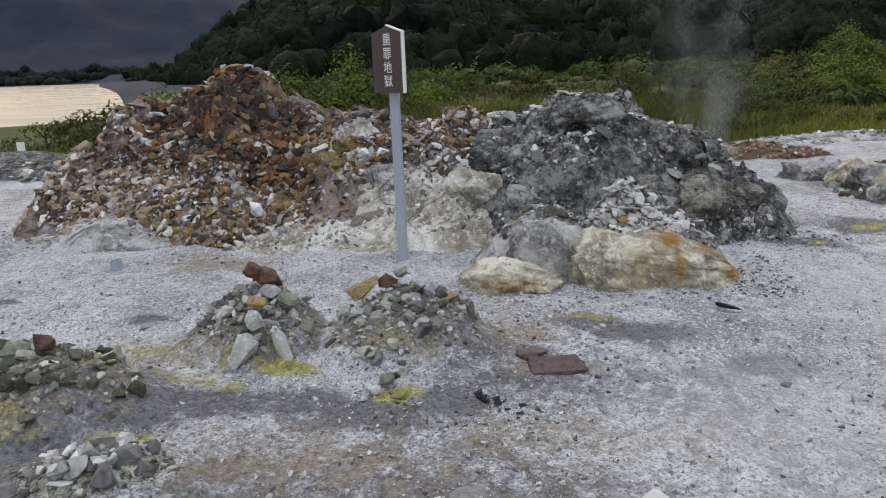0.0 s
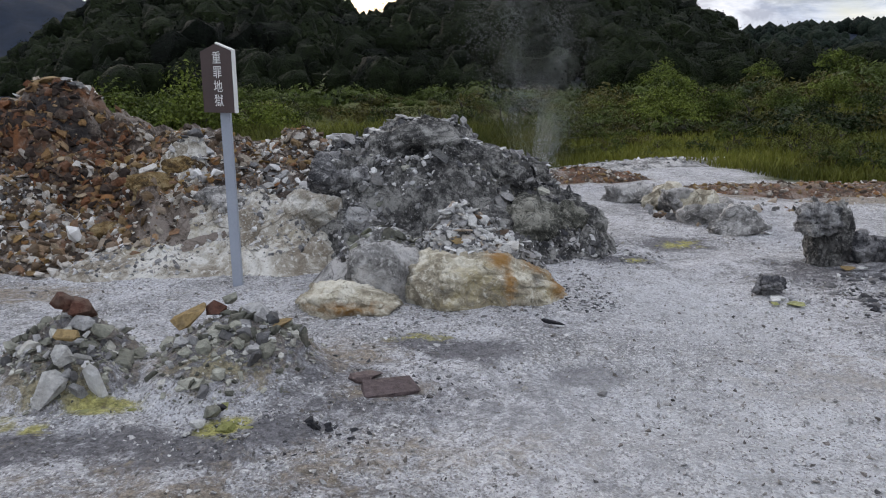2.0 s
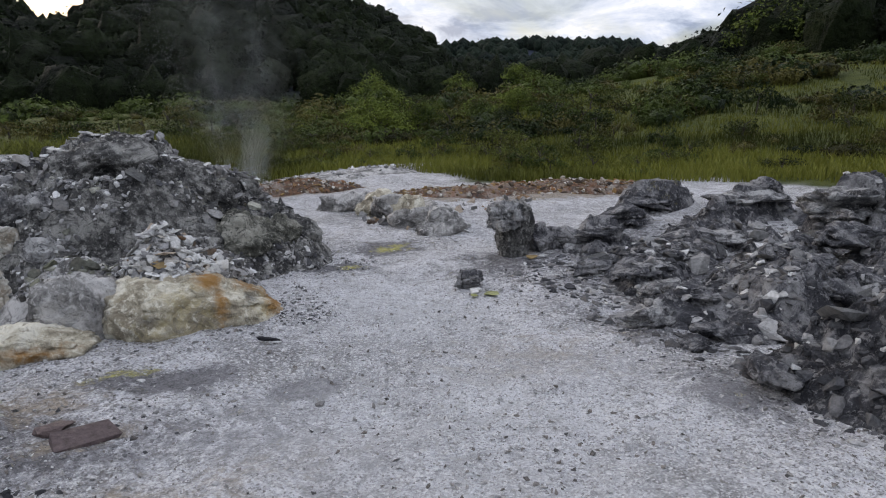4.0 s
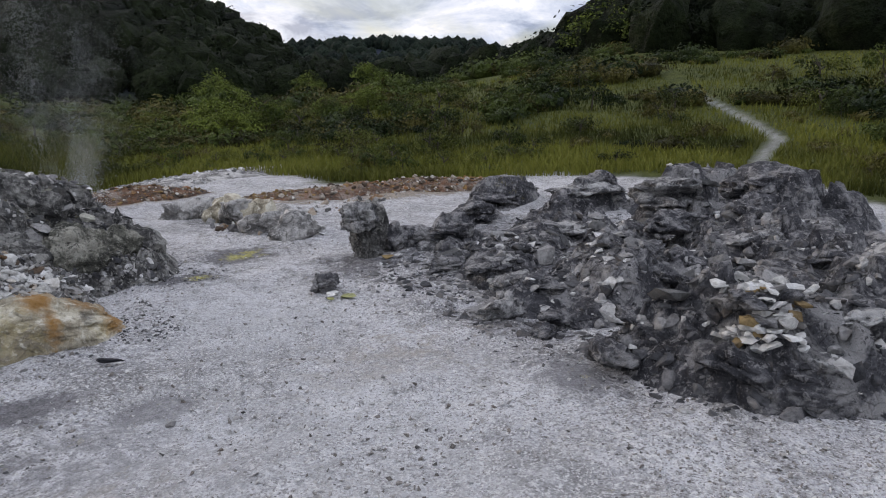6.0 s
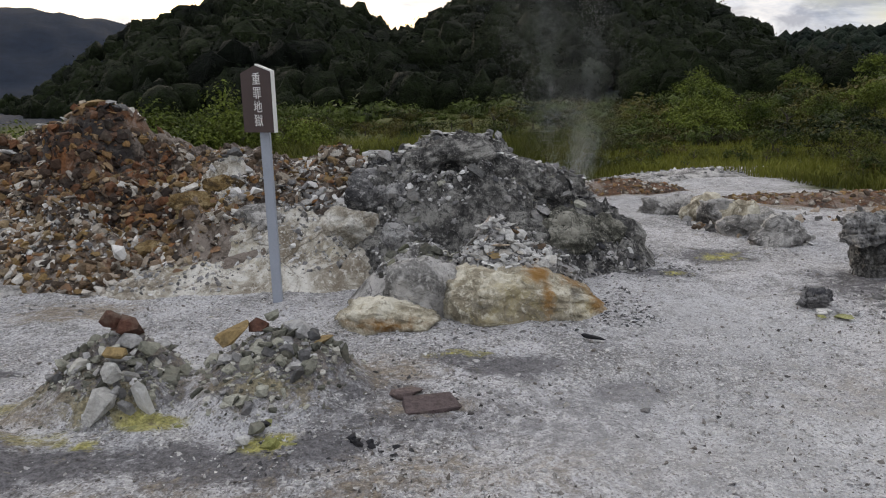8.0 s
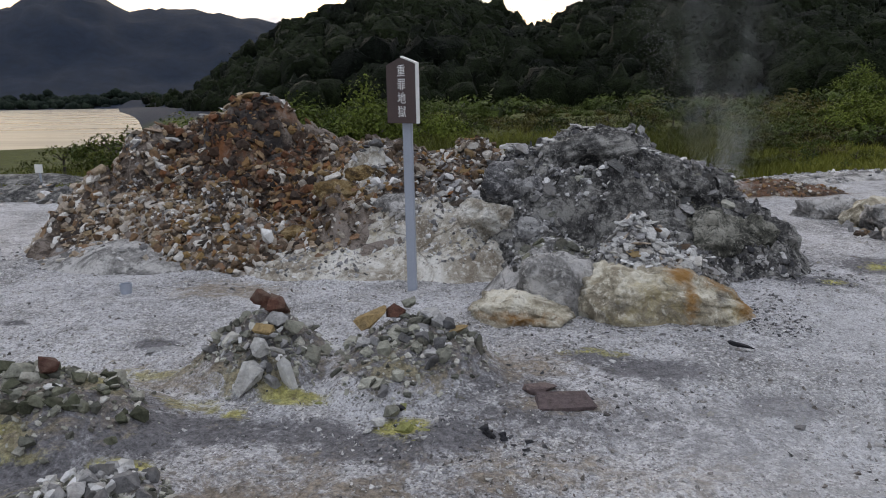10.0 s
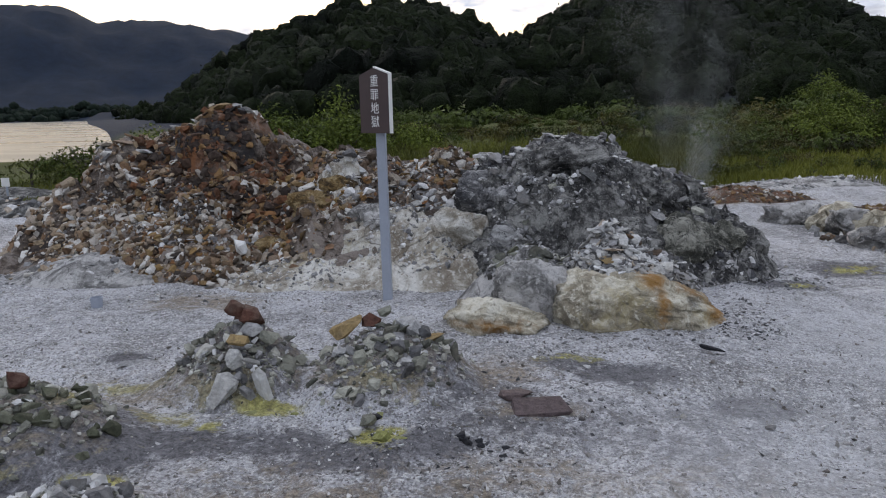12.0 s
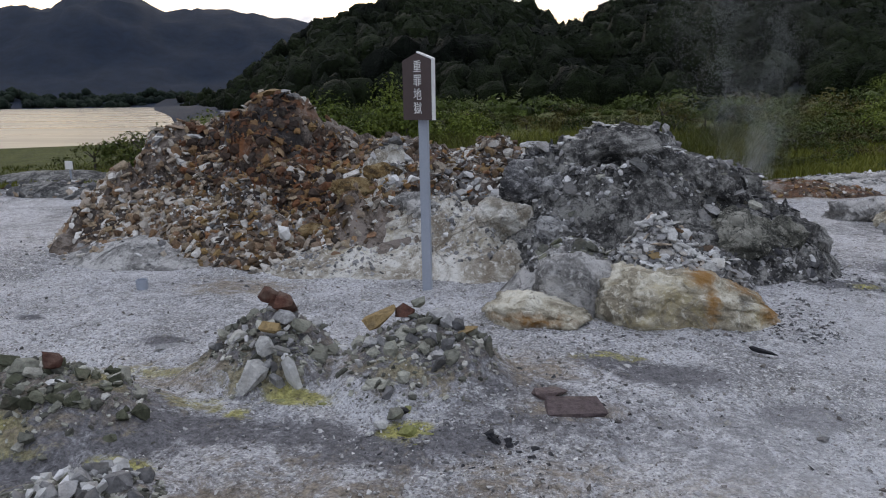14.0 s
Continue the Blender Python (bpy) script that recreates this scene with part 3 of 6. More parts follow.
def build_ground():
    az = np.concatenate([np.arange(-180, -52, 6.0), np.arange(-52, 82, 0.44), np.arange(82, 180, 6.0)])
    rr = [0.25]
    while rr[-1] < 4600:
        s = rr[-1]
        rr.append(s + (0.06 if s < 9 else (s - 9) * 0.045 + 0.06))
    rr = np.array(rr)
    A, R = np.meshgrid(np.radians(az), rr, indexing="ij")
    X, Y = EYE[0] + R * np.sin(A), EYE[1] + R * np.cos(A)
    x, y = X.ravel(), Y.ravel()
    z, r, a, lake, wood = land(x, y)
    rel = np.array([near_relief(u, v) if q < 60 else 0.0 for u, v, q in zip(x, y, r)])
    far = np.array([fbm(u * 0.012, v * 0.012, 0.3, 4) if q > 60 else 0.0 for u, v, q in zip(x, y, r)])
    z = z + rel * (1 - smooth01(30, 60, r)) + far * wood * np.clip(r * 0.012, 0, 22)
    na, nr = len(az), len(rr)
    idx = np.arange(na * nr).reshape(na, nr)
    i2 = np.roll(idx, -1, axis=0)
    quads = np.stack([idx[:, :-1], idx[:, 1:], i2[:, 1:], i2[:, :-1]], -1).reshape(-1, 4)
    verts = np.stack([x, y, z], 1)
    centre = len(verts)
    faces = quads.tolist() + [[int(idx[k, 0]), int(i2[k, 0]), centre][::-1] for k in range(na)]
    verts = np.vstack([verts, [EYE[0], EYE[1], 0.0]])
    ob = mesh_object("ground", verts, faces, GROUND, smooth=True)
    X, Y = verts[:, 0], verts[:, 1]
    st = ground_stain(X, Y)
    paint(ob, "stain", st)
    r = np.hypot(X - EYE[0], Y)
    a = np.degrees(np.arctan2(X - EYE[0], Y))
    n = np.array([fbm(u * 0.4, v * 0.4, 5, 3) if q < 80 else 0 for u, v, q in zip(X, Y, r)])
    edge = np.interp(a, [-60, -45, -38, -34, -28, -15, -5, 7, 14, 20, 26, 31, 34, 38, 44, 50, 58, 66, 86], [10, 16, 15, 13.5, 12, 11, 10.7, 11, 13.3, 15.3, 15.2, 13.6, 13.0, 12.8, 13.0, 13.5, 13.8, 13, 9])
    cover = np.zeros((len(verts), 3))
    cover[:, 0] = np.clip((r - edge + n * 1.3) / 0.8, 0, 1)
    path = np.exp(-((a - trail(r)) / (0.75 - 0.012 * r)) ** 2) * smooth01(34, 30, r)
    cover[:, 0] *= 1 - 0.55 * path
    # far ground and the left shore bank also take the haze-tinted woodland colour
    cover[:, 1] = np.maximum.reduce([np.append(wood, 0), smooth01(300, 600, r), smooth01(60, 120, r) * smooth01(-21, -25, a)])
    cover[:, 2] = np.maximum.reduce([spot(X, Y, 2.9, 3.0, 1.5, 1.2), spot(X, Y, 3.4, 4.6, 0.9, 1.2), spot(X, Y, 2.6, 2.0, 1.2, 0.8)])
    paint(ob, "cover", cover)
    tagged(ob, "pale grey volcanic gravel ground with damp stains and grass beyond", "ground", kind="structure")
    return ob


ground = build_ground()

# lake
lk = [(EYE[0] + r * math.sin(radians(a)), r * math.cos(radians(a)), -1.15) for r, angs in ((40, range(-100, -22, 4)), (905, range(-24, -101, -4))) for a in angs]
m_water, nt, b = material("lake_water")
b.inputs["Base Color"].default_value = (0.02, 0.03, 0.035, 1)
b.inputs["Roughness"].default_value = 0.3
b.inputs["IOR"].default_value = 1.8
wv = nt.nodes.new("ShaderNodeMapping")
wv.inputs["Scale"].default_value = (0.35, 1.4, 1)
nt.links.new(position(nt), wv.inputs["Vector"])
bump(nt, b, tex_noise(nt, wv.outputs[0], 0.9, 5), 0.2, 0.25)
ws = nt.nodes.new("ShaderNodeMapping")
ws.inputs["Rotation"].default_value = (0, 0, radians(-40))
ws.inputs["Scale"].default_value = (0.02, 0.12, 1)
nt.links.new(position(nt), ws.inputs["Vector"])
nt.links.new(ramp(nt, tex_noise(nt, ws.outputs[0], 1.0, 5, 0.6), [(0.4, 0.22), (0.6, 0.36)]), b.inputs["Roughness"])
water = mesh_object("water", lk, [list(range(len(lk)))], m_water)
tagged(water, "calm grey lake shining with evening sky", "lake", kind="structure")


# ---------------------------------------------------------------- mounds
def bumps(x, y, items):
    z = np.full_like(x, -0.3)
    for cx, cy, rx, ry, turn, h, p in items:
        c, s = math.cos(radians(turn)), math.sin(radians(turn))
        u, v = (x - cx) * c + (y - cy) * s, -(x - cx) * s + (y - cy) * c
        d = np.hypot(u / rx, v / ry)
        b = h * (1 - d ** p)
        z = np.maximum(z, b) + 0.06 * np.exp(-((z - b) / 0.12) ** 2)
    return z


def height_mound(name, mat, items, box, step, rough, seed, stain=None, smooth=True, crag=0.0, thing=None, layer=0.0, dip=0.15, dents=()):
    """A mound over the ground: a height sheet, roughened, with its rim below the ground."""
    x0, y0, x1, y1 = box
    xs, ys = np.arange(x0, x1, step), np.arange(y0, y1, step)
    X, Y = np.meshgrid(xs, ys, indexing="ij")
    Z = bumps(X.ravel(), Y.ravel(), items)
    for cx, cy, rx, ry, deep in dents:
        Z = Z - deep * smooth01(0.0, 1.0, spot(X.ravel(), Y.ravel(), cx, cy, rx, ry))
    pts = []
    for x, y, z in zip(X.ravel(), Y.ravel(), Z):
        k = min(1.0, max(0.0, (z + 0.06) / 0.42))
        p = Vector((x, y, z)) * 1.0
        q = p * 1.3 + Vector((seed, seed * 2, 0))
        d = noise.fractal(q, 0.8, 2.1, 6) * rough
        if crag:
            for f, w in ((1.1, 1.0), (2.9, 0.5), (6.5, 0.2)):
                dist, cell = noise.voronoi(q * f)
                c0 = cell[0]
                lean = Vector((noise.noise(c0 * 5.3), noise.noise(c0 * 5.3 + Vector((7, 0, 0))), noise.noise(c0 * 5.3 + Vector((0, 7, 0)))))
                d += crag * w * (noise.noise(c0 * 3.7) * 1.1 + lean.dot(q * f - c0) * 1.5 - 0.55 * math.exp(-(dist[1] - dist[0]) / 0.07))
            p.x += noise.noise(q * 2.1 + Vector((9, 0, 0))) * crag * 0.6 * k
            p.y += noise.noise(q * 2.1 + Vector((0, 9, 0))) * crag * 0.6 * k
        if layer:
            w = (z + d - dip * x + 0.1 * noise.noise(q * 0.9)) / layer
            fr = w - math.floor(w)
            d += layer * (smooth01(0.35, 0.65, fr) - fr) * 0.85
        p.z = z + d * k
        pts.append(p)
    nx, ny = len(xs), len(ys)
    idx = np.arange(nx * ny).reshape(nx, ny)
    quads = np.stack([idx[:-1, :-1], idx[1:, :-1], idx[1:, 1:], idx[:-1, 1:]], -1).reshape(-1, 4)
    zz = np.array([p.z for p in pts])
    quads = quads[(zz[quads] > -0.14).any(axis=1)]
    used = np.unique(quads)
    remap = -np.ones(nx * ny, int)
    remap[used] = np.arange(len(used))
    verts = np.array([pts[i] for i in used])
    ob = mesh_object(name, verts, remap[quads], mat, thing, smooth)
    st = np.zeros((len(verts), 3)) if stain is None else stain(verts[:, 0], verts[:, 1], verts[:, 2])
    paint(ob, "stain", st)
    return ob


def tree_of(*obs):
    from mathutils.bvhtree import BVHTree
    vs, fs = [], []
    for o in obs:
        k = len(vs)
        vs += [o.matrix_world @ v.co for v in o.data.vertices]
        fs += [[i + k for i in p.vertices] for p in o.data.polygons]
    return BVHTree.FromPolygons(vs, fs)


def drop(bvh, x, y):
    hit, n, _, _ = bvh.ray_cast(Vector((x, y, 8)), Vector((0, 0, -1)))
    return hit, n


def thing(name, label, category, at=(0, 0, 0), group="", kind=""):
    ob = new(name)
    ob.location = at
    return tagged(ob, label, category, group, kind)


bpy.context.view_layer.update()
# ---------------------------------------------------------------- loose stones
def rock_arrays(seed, n=13, sx=1.0, sy=0.78, sz=0.45):
    bm = hull_rock(seed, sx, sy, sz, n)
    bm.verts.index_update()
    v = np.array([p.co[:] for p in bm.verts])
    bmesh.ops.triangulate(bm, faces=bm.faces)
    f = np.array([[q.index for q in p.verts] for p in bm.faces])
    bm.free()
    return v, f


SLABS = [rock_arrays(100 + k, 14, 1.05, 0.55 + 0.1 * (k % 4), 0.17 + 0.06 * (k % 3)) for k in range(9)]
CHUNKS = [rock_arrays(200 + k, 15, 1.0, 0.68 + 0.1 * (k % 3), 0.46 + 0.12 * (k % 3)) for k in range(8)]
GRAINS = [rock_arrays(300 + k, 7, 1.0, 0.8, 0.55) for k in range(6)]
_shared = {}


def shared_mesh(kind, k, mat):
    key = (kind, k, mat.name)
    if kind == "rock" and key not in _shared:
        me = bpy.data.meshes.new("stone")
        bm = facet_boulder(700 + k, (1.1, 0.9, 0.78), 3, 10, 0.07, 0.34)
        bm.to_mesh(me)
        bm.free()
        me.materials.append(mat)
        _shared[key] = me
    if key not in _shared:
        v, f = {"slab": SLABS, "chunk": CHUNKS}[kind][k]
        me = bpy.data.meshes.new("stone")
        me.from_pydata(v.tolist(), [], f.tolist())
        me.materials.append(mat)
        _shared[key] = me
    return _shared[key]


def put_stone(parent, at, size, seed, mat, kind="chunk", turn=None, normal=None, name="stone", label="", stretch=(1, 1, 1)):
    rnd = random.Random(seed)
    pool = SLABS if kind == "slab" else CHUNKS
    if kind == "flat":
        kind, stretch = "rock", (1.15, 0.8, 0.55)
    ob = new(name, shared_mesh(kind, rnd.randrange(len(pool)), mat))
    rot = Euler([radians(a) for a in (turn or (rnd.gauss(0, 16), rnd.gauss(0, 16), rnd.uniform(0, 360)))]).to_matrix()
    if normal is not None:
        rot = Vector((0, 0, 1)).rotation_difference(normal).to_matrix() @ rot
    world = Matrix.LocRotScale(Vector(at), rot, Vector([size * s for s in stretch]))
    if parent:
        ob.parent = parent
        ob.matrix_basis = Matrix.Translation(parent.location).inverted() @ world
    else:
        ob.matrix_basis = world
    if label:
        ob["label"] = label
    return ob


def pick(rnd, spots):
    cx, cy, rx, ry = rnd.choices([q[:4] for q in spots], [q[4] for q in spots])[0]
    a, r = rnd.uniform(0, 2 * math.pi), math.sqrt(rnd.random())
    return cx + rx * r * math.cos(a), cy + ry * r * math.sin(a)


def scatter(parent, bvh, spots, n, smin, smax, seed, mats, slab=0.7, sink=0.1, low=-1.0, bare=None):
    rnd = random.Random(seed)
    for k in range(n):
        x, y = pick(rnd, spots)
        hit, nor = drop(bvh, x, y)
        if hit is None or hit.z < low or (bare and spot(np.array([x]), np.array([y]), *bare)[0] > 0.3):
            continue
        s = smin * (smax / smin) ** (rnd.random() ** 1.7)
        m = rnd.choice(mats)
        nn = (nor * 0.6 + Vector((rnd.gauss(0, 0.3), rnd.gauss(0, 0.3), 0.7))).normalized()
        put_stone(parent, hit + nor * s * (0.14 - sink), s, seed * 1000 + k, m, "slab" if rnd.random() < slab else "chunk", normal=nn)


def join_rocks(name, mat, items, parent=None, label=""):
    """items: (pool, index, place, 3x3 rotation times scale). One mesh of many small stones."""
    vs, fs, n = [], [], 0
    for pool, k, at, m in items:
        v, f = pool[k]
        vs.append(v @ m.T + at)
        fs.append(f + n)
        n += len(v)
    ob = mesh_object(name, np.vstack(vs), np.vstack(fs), mat, None, False, label)
    if parent:
        ob.parent = parent
        ob.matrix_parent_inverse = Matrix.Translation(parent.location).inverted()
    ob["kind"] = "stuff"
    return ob


def turn_matrix(rnd, tilt=0.3):
    a, b, c = rnd.gauss(0, tilt), rnd.gauss(0, tilt), rnd.uniform(0, 6.283)
    return np.array(Euler((a, b, c)).to_matrix())


def scatter_joined(name, mat, parent, bvh, spots, n, smin, smax, seed, pools=(SLABS, CHUNKS), sink=0.05, tilt=0.3, low=-1.0, power=2.0, bare=None):
    rnd = random.Random(seed)
    items = []
    for _ in range(n):
        x, y = pick(rnd, spots)
        hit, nor = drop(bvh, x, y)
        if hit is None or hit.z < low or (bare and rnd.random() < 0.85 and spot(np.array([x]), np.array([y]), *bare)[0] > 0.3):
            continue
        s = smin * (smax / smin) ** (rnd.random() ** power)
        al = np.array(Vector((0, 0, 1)).rotation_difference((nor + Vector((0, 0, 0.4))).normalized()).to_matrix())
        pool = rnd.choice(pools)
        items.append((pool, rnd.randrange(len(pool)), np.array(hit + nor * s * (0.12 - sink)), al @ turn_matrix(rnd, tilt) * s))
    return join_rocks(name, mat, items, parent)


def under(core, owner):
    core.parent = owner
    core.matrix_parent_inverse = Matrix.Translation(owner.location).inverted()


# ---------------------------------------------------------------- brown rubble mound
def brown_stain(x, y, z):
    st = np.zeros((len(x), 3))
    st[:, 0] = np.maximum.reduce([0.95 * spot(x, y, -2.5, 7.9, 1.2, 0.4), 0.75 * spot(x, y, -1.7, 7.3, 0.6, 0.3), 0.6 * spot(x, y, -2.6, 7.2, 0.8, 0.3)])
    st[:, 1] = np.maximum(0.5 * spot(x, y, -0.95, 7.0, 0.35, 0.3), 0.3 * spot(x, y, -2.2, 7.7, 0.4, 0.15))
    st[:, 2] = np.maximum.reduce([0.85 * spot(x, y, -2.5, 8.35, 0.9, 0.28), 0.75 * spot(x, y, -1.0, 7.1, 0.6, 0.4), 0.8 * spot(x, y, -2.5, 7.7, 1.0, 0.2), 0.7 * spot(x, y, -3.1, 7.8, 0.25, 0.2), 0.55 * spot(x, y, -1.5, 6.5, 0.6, 0.5), 0.5 * spot(x, y, -0.5, 7.8, 0.8, 0.4)])
    return st


BURNT = (-2.45, 7.98, 1.1, 0.3)  # bare scorched face
brown_mound = thing("rubble_mound", "rusty brown rubble mound heaped with loose broken stones", "rubble mound", (-2.1, 8.4, 0))
brown_core = height_mound("core", BROWN, [(-2.45, 8.5, 1.6, 1.45, 0, 1.54, 1.9), (-2.5, 8.55, 2.1, 2.3, 0, 1.4, 1.35), (-3.56, 8.2, 0.62, 1.4, 0, 1.36, 2.2), (-3.75, 7.7, 0.9, 1.25, 0, 0.92, 1.5), (-0.75, 8.3, 1.9, 2.1, 0, 1.18, 1.45), (0.4, 8.1, 1.4, 1.6, 0, 1.05, 1.4), (-3.2, 7.2, 1.2, 0.9, 0, 0.5, 1.4), (-2.0, 6.9, 0.9, 0.7, 0, 0.42, 1.3)],
                          (-6.0, 5.4, 2.2, 11.4), 0.042, 0.1, 3.3, brown_stain, True, 0.15, None, 0.1, 0.2)
under(brown_core, brown_mound)
B = tree_of(brown_core)
scatter(brown_mound, B, [(-3.6, 7.5, 0.65, 0.8, 3.0), (-3.0, 7.0, 0.7, 0.5, 2.2), (-3.5, 8.0, 0.35, 0.3, 1.0), (-4.1, 8.0, 0.35, 0.5, 0.9), (-2.5, 8.5, 0.5, 0.12, 0.9)], 200, 0.07, 0.2, 31, [BROWN_STONE, BROWN_STONE, GREY_STONE], 0.55, bare=BURNT)
scatter(brown_mound, B, [(-2.0, 6.6, 0.8, 0.4, 2.0), (-0.5, 7.7, 0.9, 0.5, 2.0), (-1.2, 7.2, 0.6, 0.5, 1.2), (-0.2, 8.0, 0.8, 0.3, 1.0)], 115, 0.08, 0.24, 33, [RUST_STONE, RUST_STONE, BROWN_STONE], 0.85, bare=BURNT)
scatter_joined("rubble", BROWN_LOOSE, brown_mound, B, [(-3.5, 7.5, 0.85, 1.0, 3), (-3.0, 6.8, 0.7, 0.5, 2), (-4.2, 8.0, 0.5, 0.7, 1.0), (-4.4, 7.4, 0.5, 0.6, 1.5), (-2.5, 8.5, 0.6, 0.15, 0.4), (-3.5, 8.1, 0.5, 0.4, 0.6), (-1.8, 6.4, 0.9, 0.3, 0.6)], 4800, 0.028, 0.15, 32, low=-0.05, power=2.1, tilt=0.5, bare=BURNT)
scatter_joined("gravel", RUST_LOOSE, brown_mound, B, [(-0.6, 7.7, 1.2, 0.7, 2.5), (-2.3, 7.3, 1.0, 0.5, 1.6), (-1.4, 7.0, 0.9, 0.8, 2.5), (-2.0, 6.5, 0.9, 0.5, 2), (0.5, 7.9, 0.7, 0.4, 1), (-1.4, 8.0, 0.6, 0.5, 1)], 4800, 0.028, 0.16, 34, (SLABS, SLABS, CHUNKS), tilt=0.5, low=-0.05, power=2.0, bare=BURNT)
scatter_joined("scorched_rubble", SCORCHED, brown_mound, B, [(-2.45, 8.0, 1.0, 0.35, 2), (-2.3, 7.5, 0.9, 0.3, 1.2), (-1.7, 7.4, 0.6, 0.3, 1)], 2600, 0.03, 0.18, 36, (SLABS, CHUNKS), tilt=0.5, power=2.2)
scatter_joined("pale_gravel", GREY_LOOSE, brown_mound, B, [(-2.2, 6.9, 0.7, 0.3, 2), (-2.9, 7.2, 0.6, 0.4, 1), (0.1, 8.1, 0.9, 0.4, 1.2)], 1500, 0.02, 0.09, 37, (SLABS, CHUNKS), tilt=0.5, power=2.0)
for k, (x, y, sx, tn) in enumerate([(-1.05, 7.05, 0.5, 20), (-1.35, 6.75, 0.42, -10), (-0.8, 7.35, 0.36, 40)]):
    bo = part("ledge", crag_bm(170 + k, (sx, sx * 0.7, sx * 0.55), 4, 12, 0.5, 0.14), OCHRE_ROCK, brown_mound, "rusty ochre rock ledge", smooth=True)
    bo.matrix_basis = Matrix.Translation(drop(B, x, y)[0] - brown_mound.location) @ pose(0, 0, 0, 25, 0, tn)
put_stone(brown_mound, (-1.56, 6.46, 0.3), 0.2, 5, WHITE_STONE, turn=(10, 70, 20), label="upright whitish stone")
for k, (x, y, s) in enumerate([(-2.75, 8.4, 0.36), (-2.45, 8.38, 0.4), (-2.2, 8.42, 0.32), (-2.6, 8.45, 0.28), (-3.5, 8.0, 0.3), (-3.3, 8.05, 0.26), (-3.65, 7.9, 0.3)]):
    put_stone(brown_mound, drop(B, x, y)[0] + Vector((0, 0, 0.03)), s, 40 + k, [BROWN_STONE, RUST_STONE, GREY_STONE][k % 3], "slab", (6, -5, 40 * k))

rnd = random.Random(44)
for k in range(26):
    x = rnd.uniform(-3.1, -1.7)
    put_stone(brown_mound, drop(B, x, 8.42 + rnd.gauss(0, 0.05))[0] + Vector((0, 0, rnd.uniform(0.0, 0.05))), rnd.uniform(0.1, 0.24), 1400 + k, rnd.choice([BROWN_STONE, RUST_STONE, GREY_STONE]), "slab")

# pale bank at the foot of the rubble
bank = thing("chalky_bank", "pale chalky earth bank at the rubble foot", "earth bank", (-2.95, 6.3, 0))
bank_core = height_mound("core", PALE, [(-2.95, 6.45, 0.75, 0.5, 0, 0.26, 1.8), (-3.6, 6.5, 0.5, 0.3, 0, 0.1, 1.8)], (-4.4, 5.7, -2.0, 7.2), 0.04, 0.05, 6.6, None, True, 0.05)
under(bank_core, bank)
scatter(bank, tree_of(bank_core), [(-2.95, 6.4, 0.7, 0.4, 1), (-3.6, 6.5, 0.5, 0.3, 1)], 40, 0.05, 0.16, 35, [GREY_STONE, BROWN_STONE], 0.6, low=0.0)

# ---------------------------------------------------------------- dark rock mound
def dark_stain(x, y, z):
    st = np.zeros((len(x), 3))
    st[:, 0] = np.maximum.reduce([0.62 * spot(x, y, 1.6, 6.9, 0.7, 0.5), 0.5 * spot(x, y, 2.9, 6.9, 0.6, 0.5), 0.5 * spot(x, y, 1.4, 7.5, 1.0, 0.5)])
    st[:, 1] = np.maximum(0.34 * spot(x, y, 2.5, 6.7, 0.4, 0.4), 0.3 * spot(x, y, 3.2, 6.7, 0.4, 0.3))
    return st


dark_mound = thing("rock_mound", "dark grey craggy rock mound with pale crusts", "rock mound", (1.8, 7.4, 0))
dark_core = height_mound("core", DARK, [(1.62, 7.55, 1.5, 1.4, 0, 1.3, 2.3), (2.35, 7.45, 1.25, 1.2, 0, 0.95, 1.9), (2.75, 6.85, 0.6, 0.5, 0, 0.55, 2.6), (2.95, 7.3, 0.7, 0.8, 0, 0.45, 2.0), (0.85, 7.15, 0.55, 0.5, 0, 0.78, 2.2), (1.05, 6.75, 0.6, 0.5, 0, 0.5, 2.0), (2.1, 6.5, 0.7, 0.55, 0, 0.36, 1.8), (3.0, 6.6, 0.45, 0.35, 0, 0.22, 1.8)],
                         (-0.4, 5.5, 4.4, 9.4), 0.028, 0.06, 8.1, dark_stain, True, 0.12, None, 0.12, -0.3, [(1.5, 6.98, 0.38, 0.22, 0.3)])
under(dark_core, dark_mound)
Dk = tree_of(dark_core)
scatter(dark_mound, Dk, [(1.45, 6.95, 0.28, 0.18, 4.0), (1.2, 6.75, 0.35, 0.25, 1.0), (0.6, 7.2, 0.3, 0.2, 1.5), (2.4, 7.25, 0.7, 0.15, 1.0)], 90, 0.05, 0.13, 51, [GREY_STONE, DARK_STONE, GREY_STONE, GREEN_STONE], 0.6)
scatter_joined("rubble", GREY_LOOSE, dark_mound, Dk, [(1.5, 6.95, 0.3, 0.18, 3.0), (1.3, 7.1, 0.7, 0.3, 1), (2.4, 7.1, 0.8, 0.4, 0.8), (1.2, 6.6, 0.5, 0.3, 1), (2.7, 6.35, 0.6, 0.2, 0.6)], 1900, 0.02, 0.1, 52, low=0.0)
scatter_joined("rubble", LAVA_LOOSE, dark_mound, Dk, [(1.6, 7.1, 1.1, 0.45, 2), (2.6, 6.95, 0.8, 0.5, 1.2), (1.2, 7.3, 0.8, 0.3, 1), (2.8, 6.4, 0.8, 0.25, 0.8)], 1900, 0.02, 0.11, 53, (SLABS,), tilt=0.5, low=0.0, power=1.9)
put_stone(dark_mound, drop(Dk, 1.73, 7.38)[0] + Vector((0, 0, 0.03)), 0.2, 61, WHITE_STONE, "slab", (10, 15, 10), label="whitish summit stone")
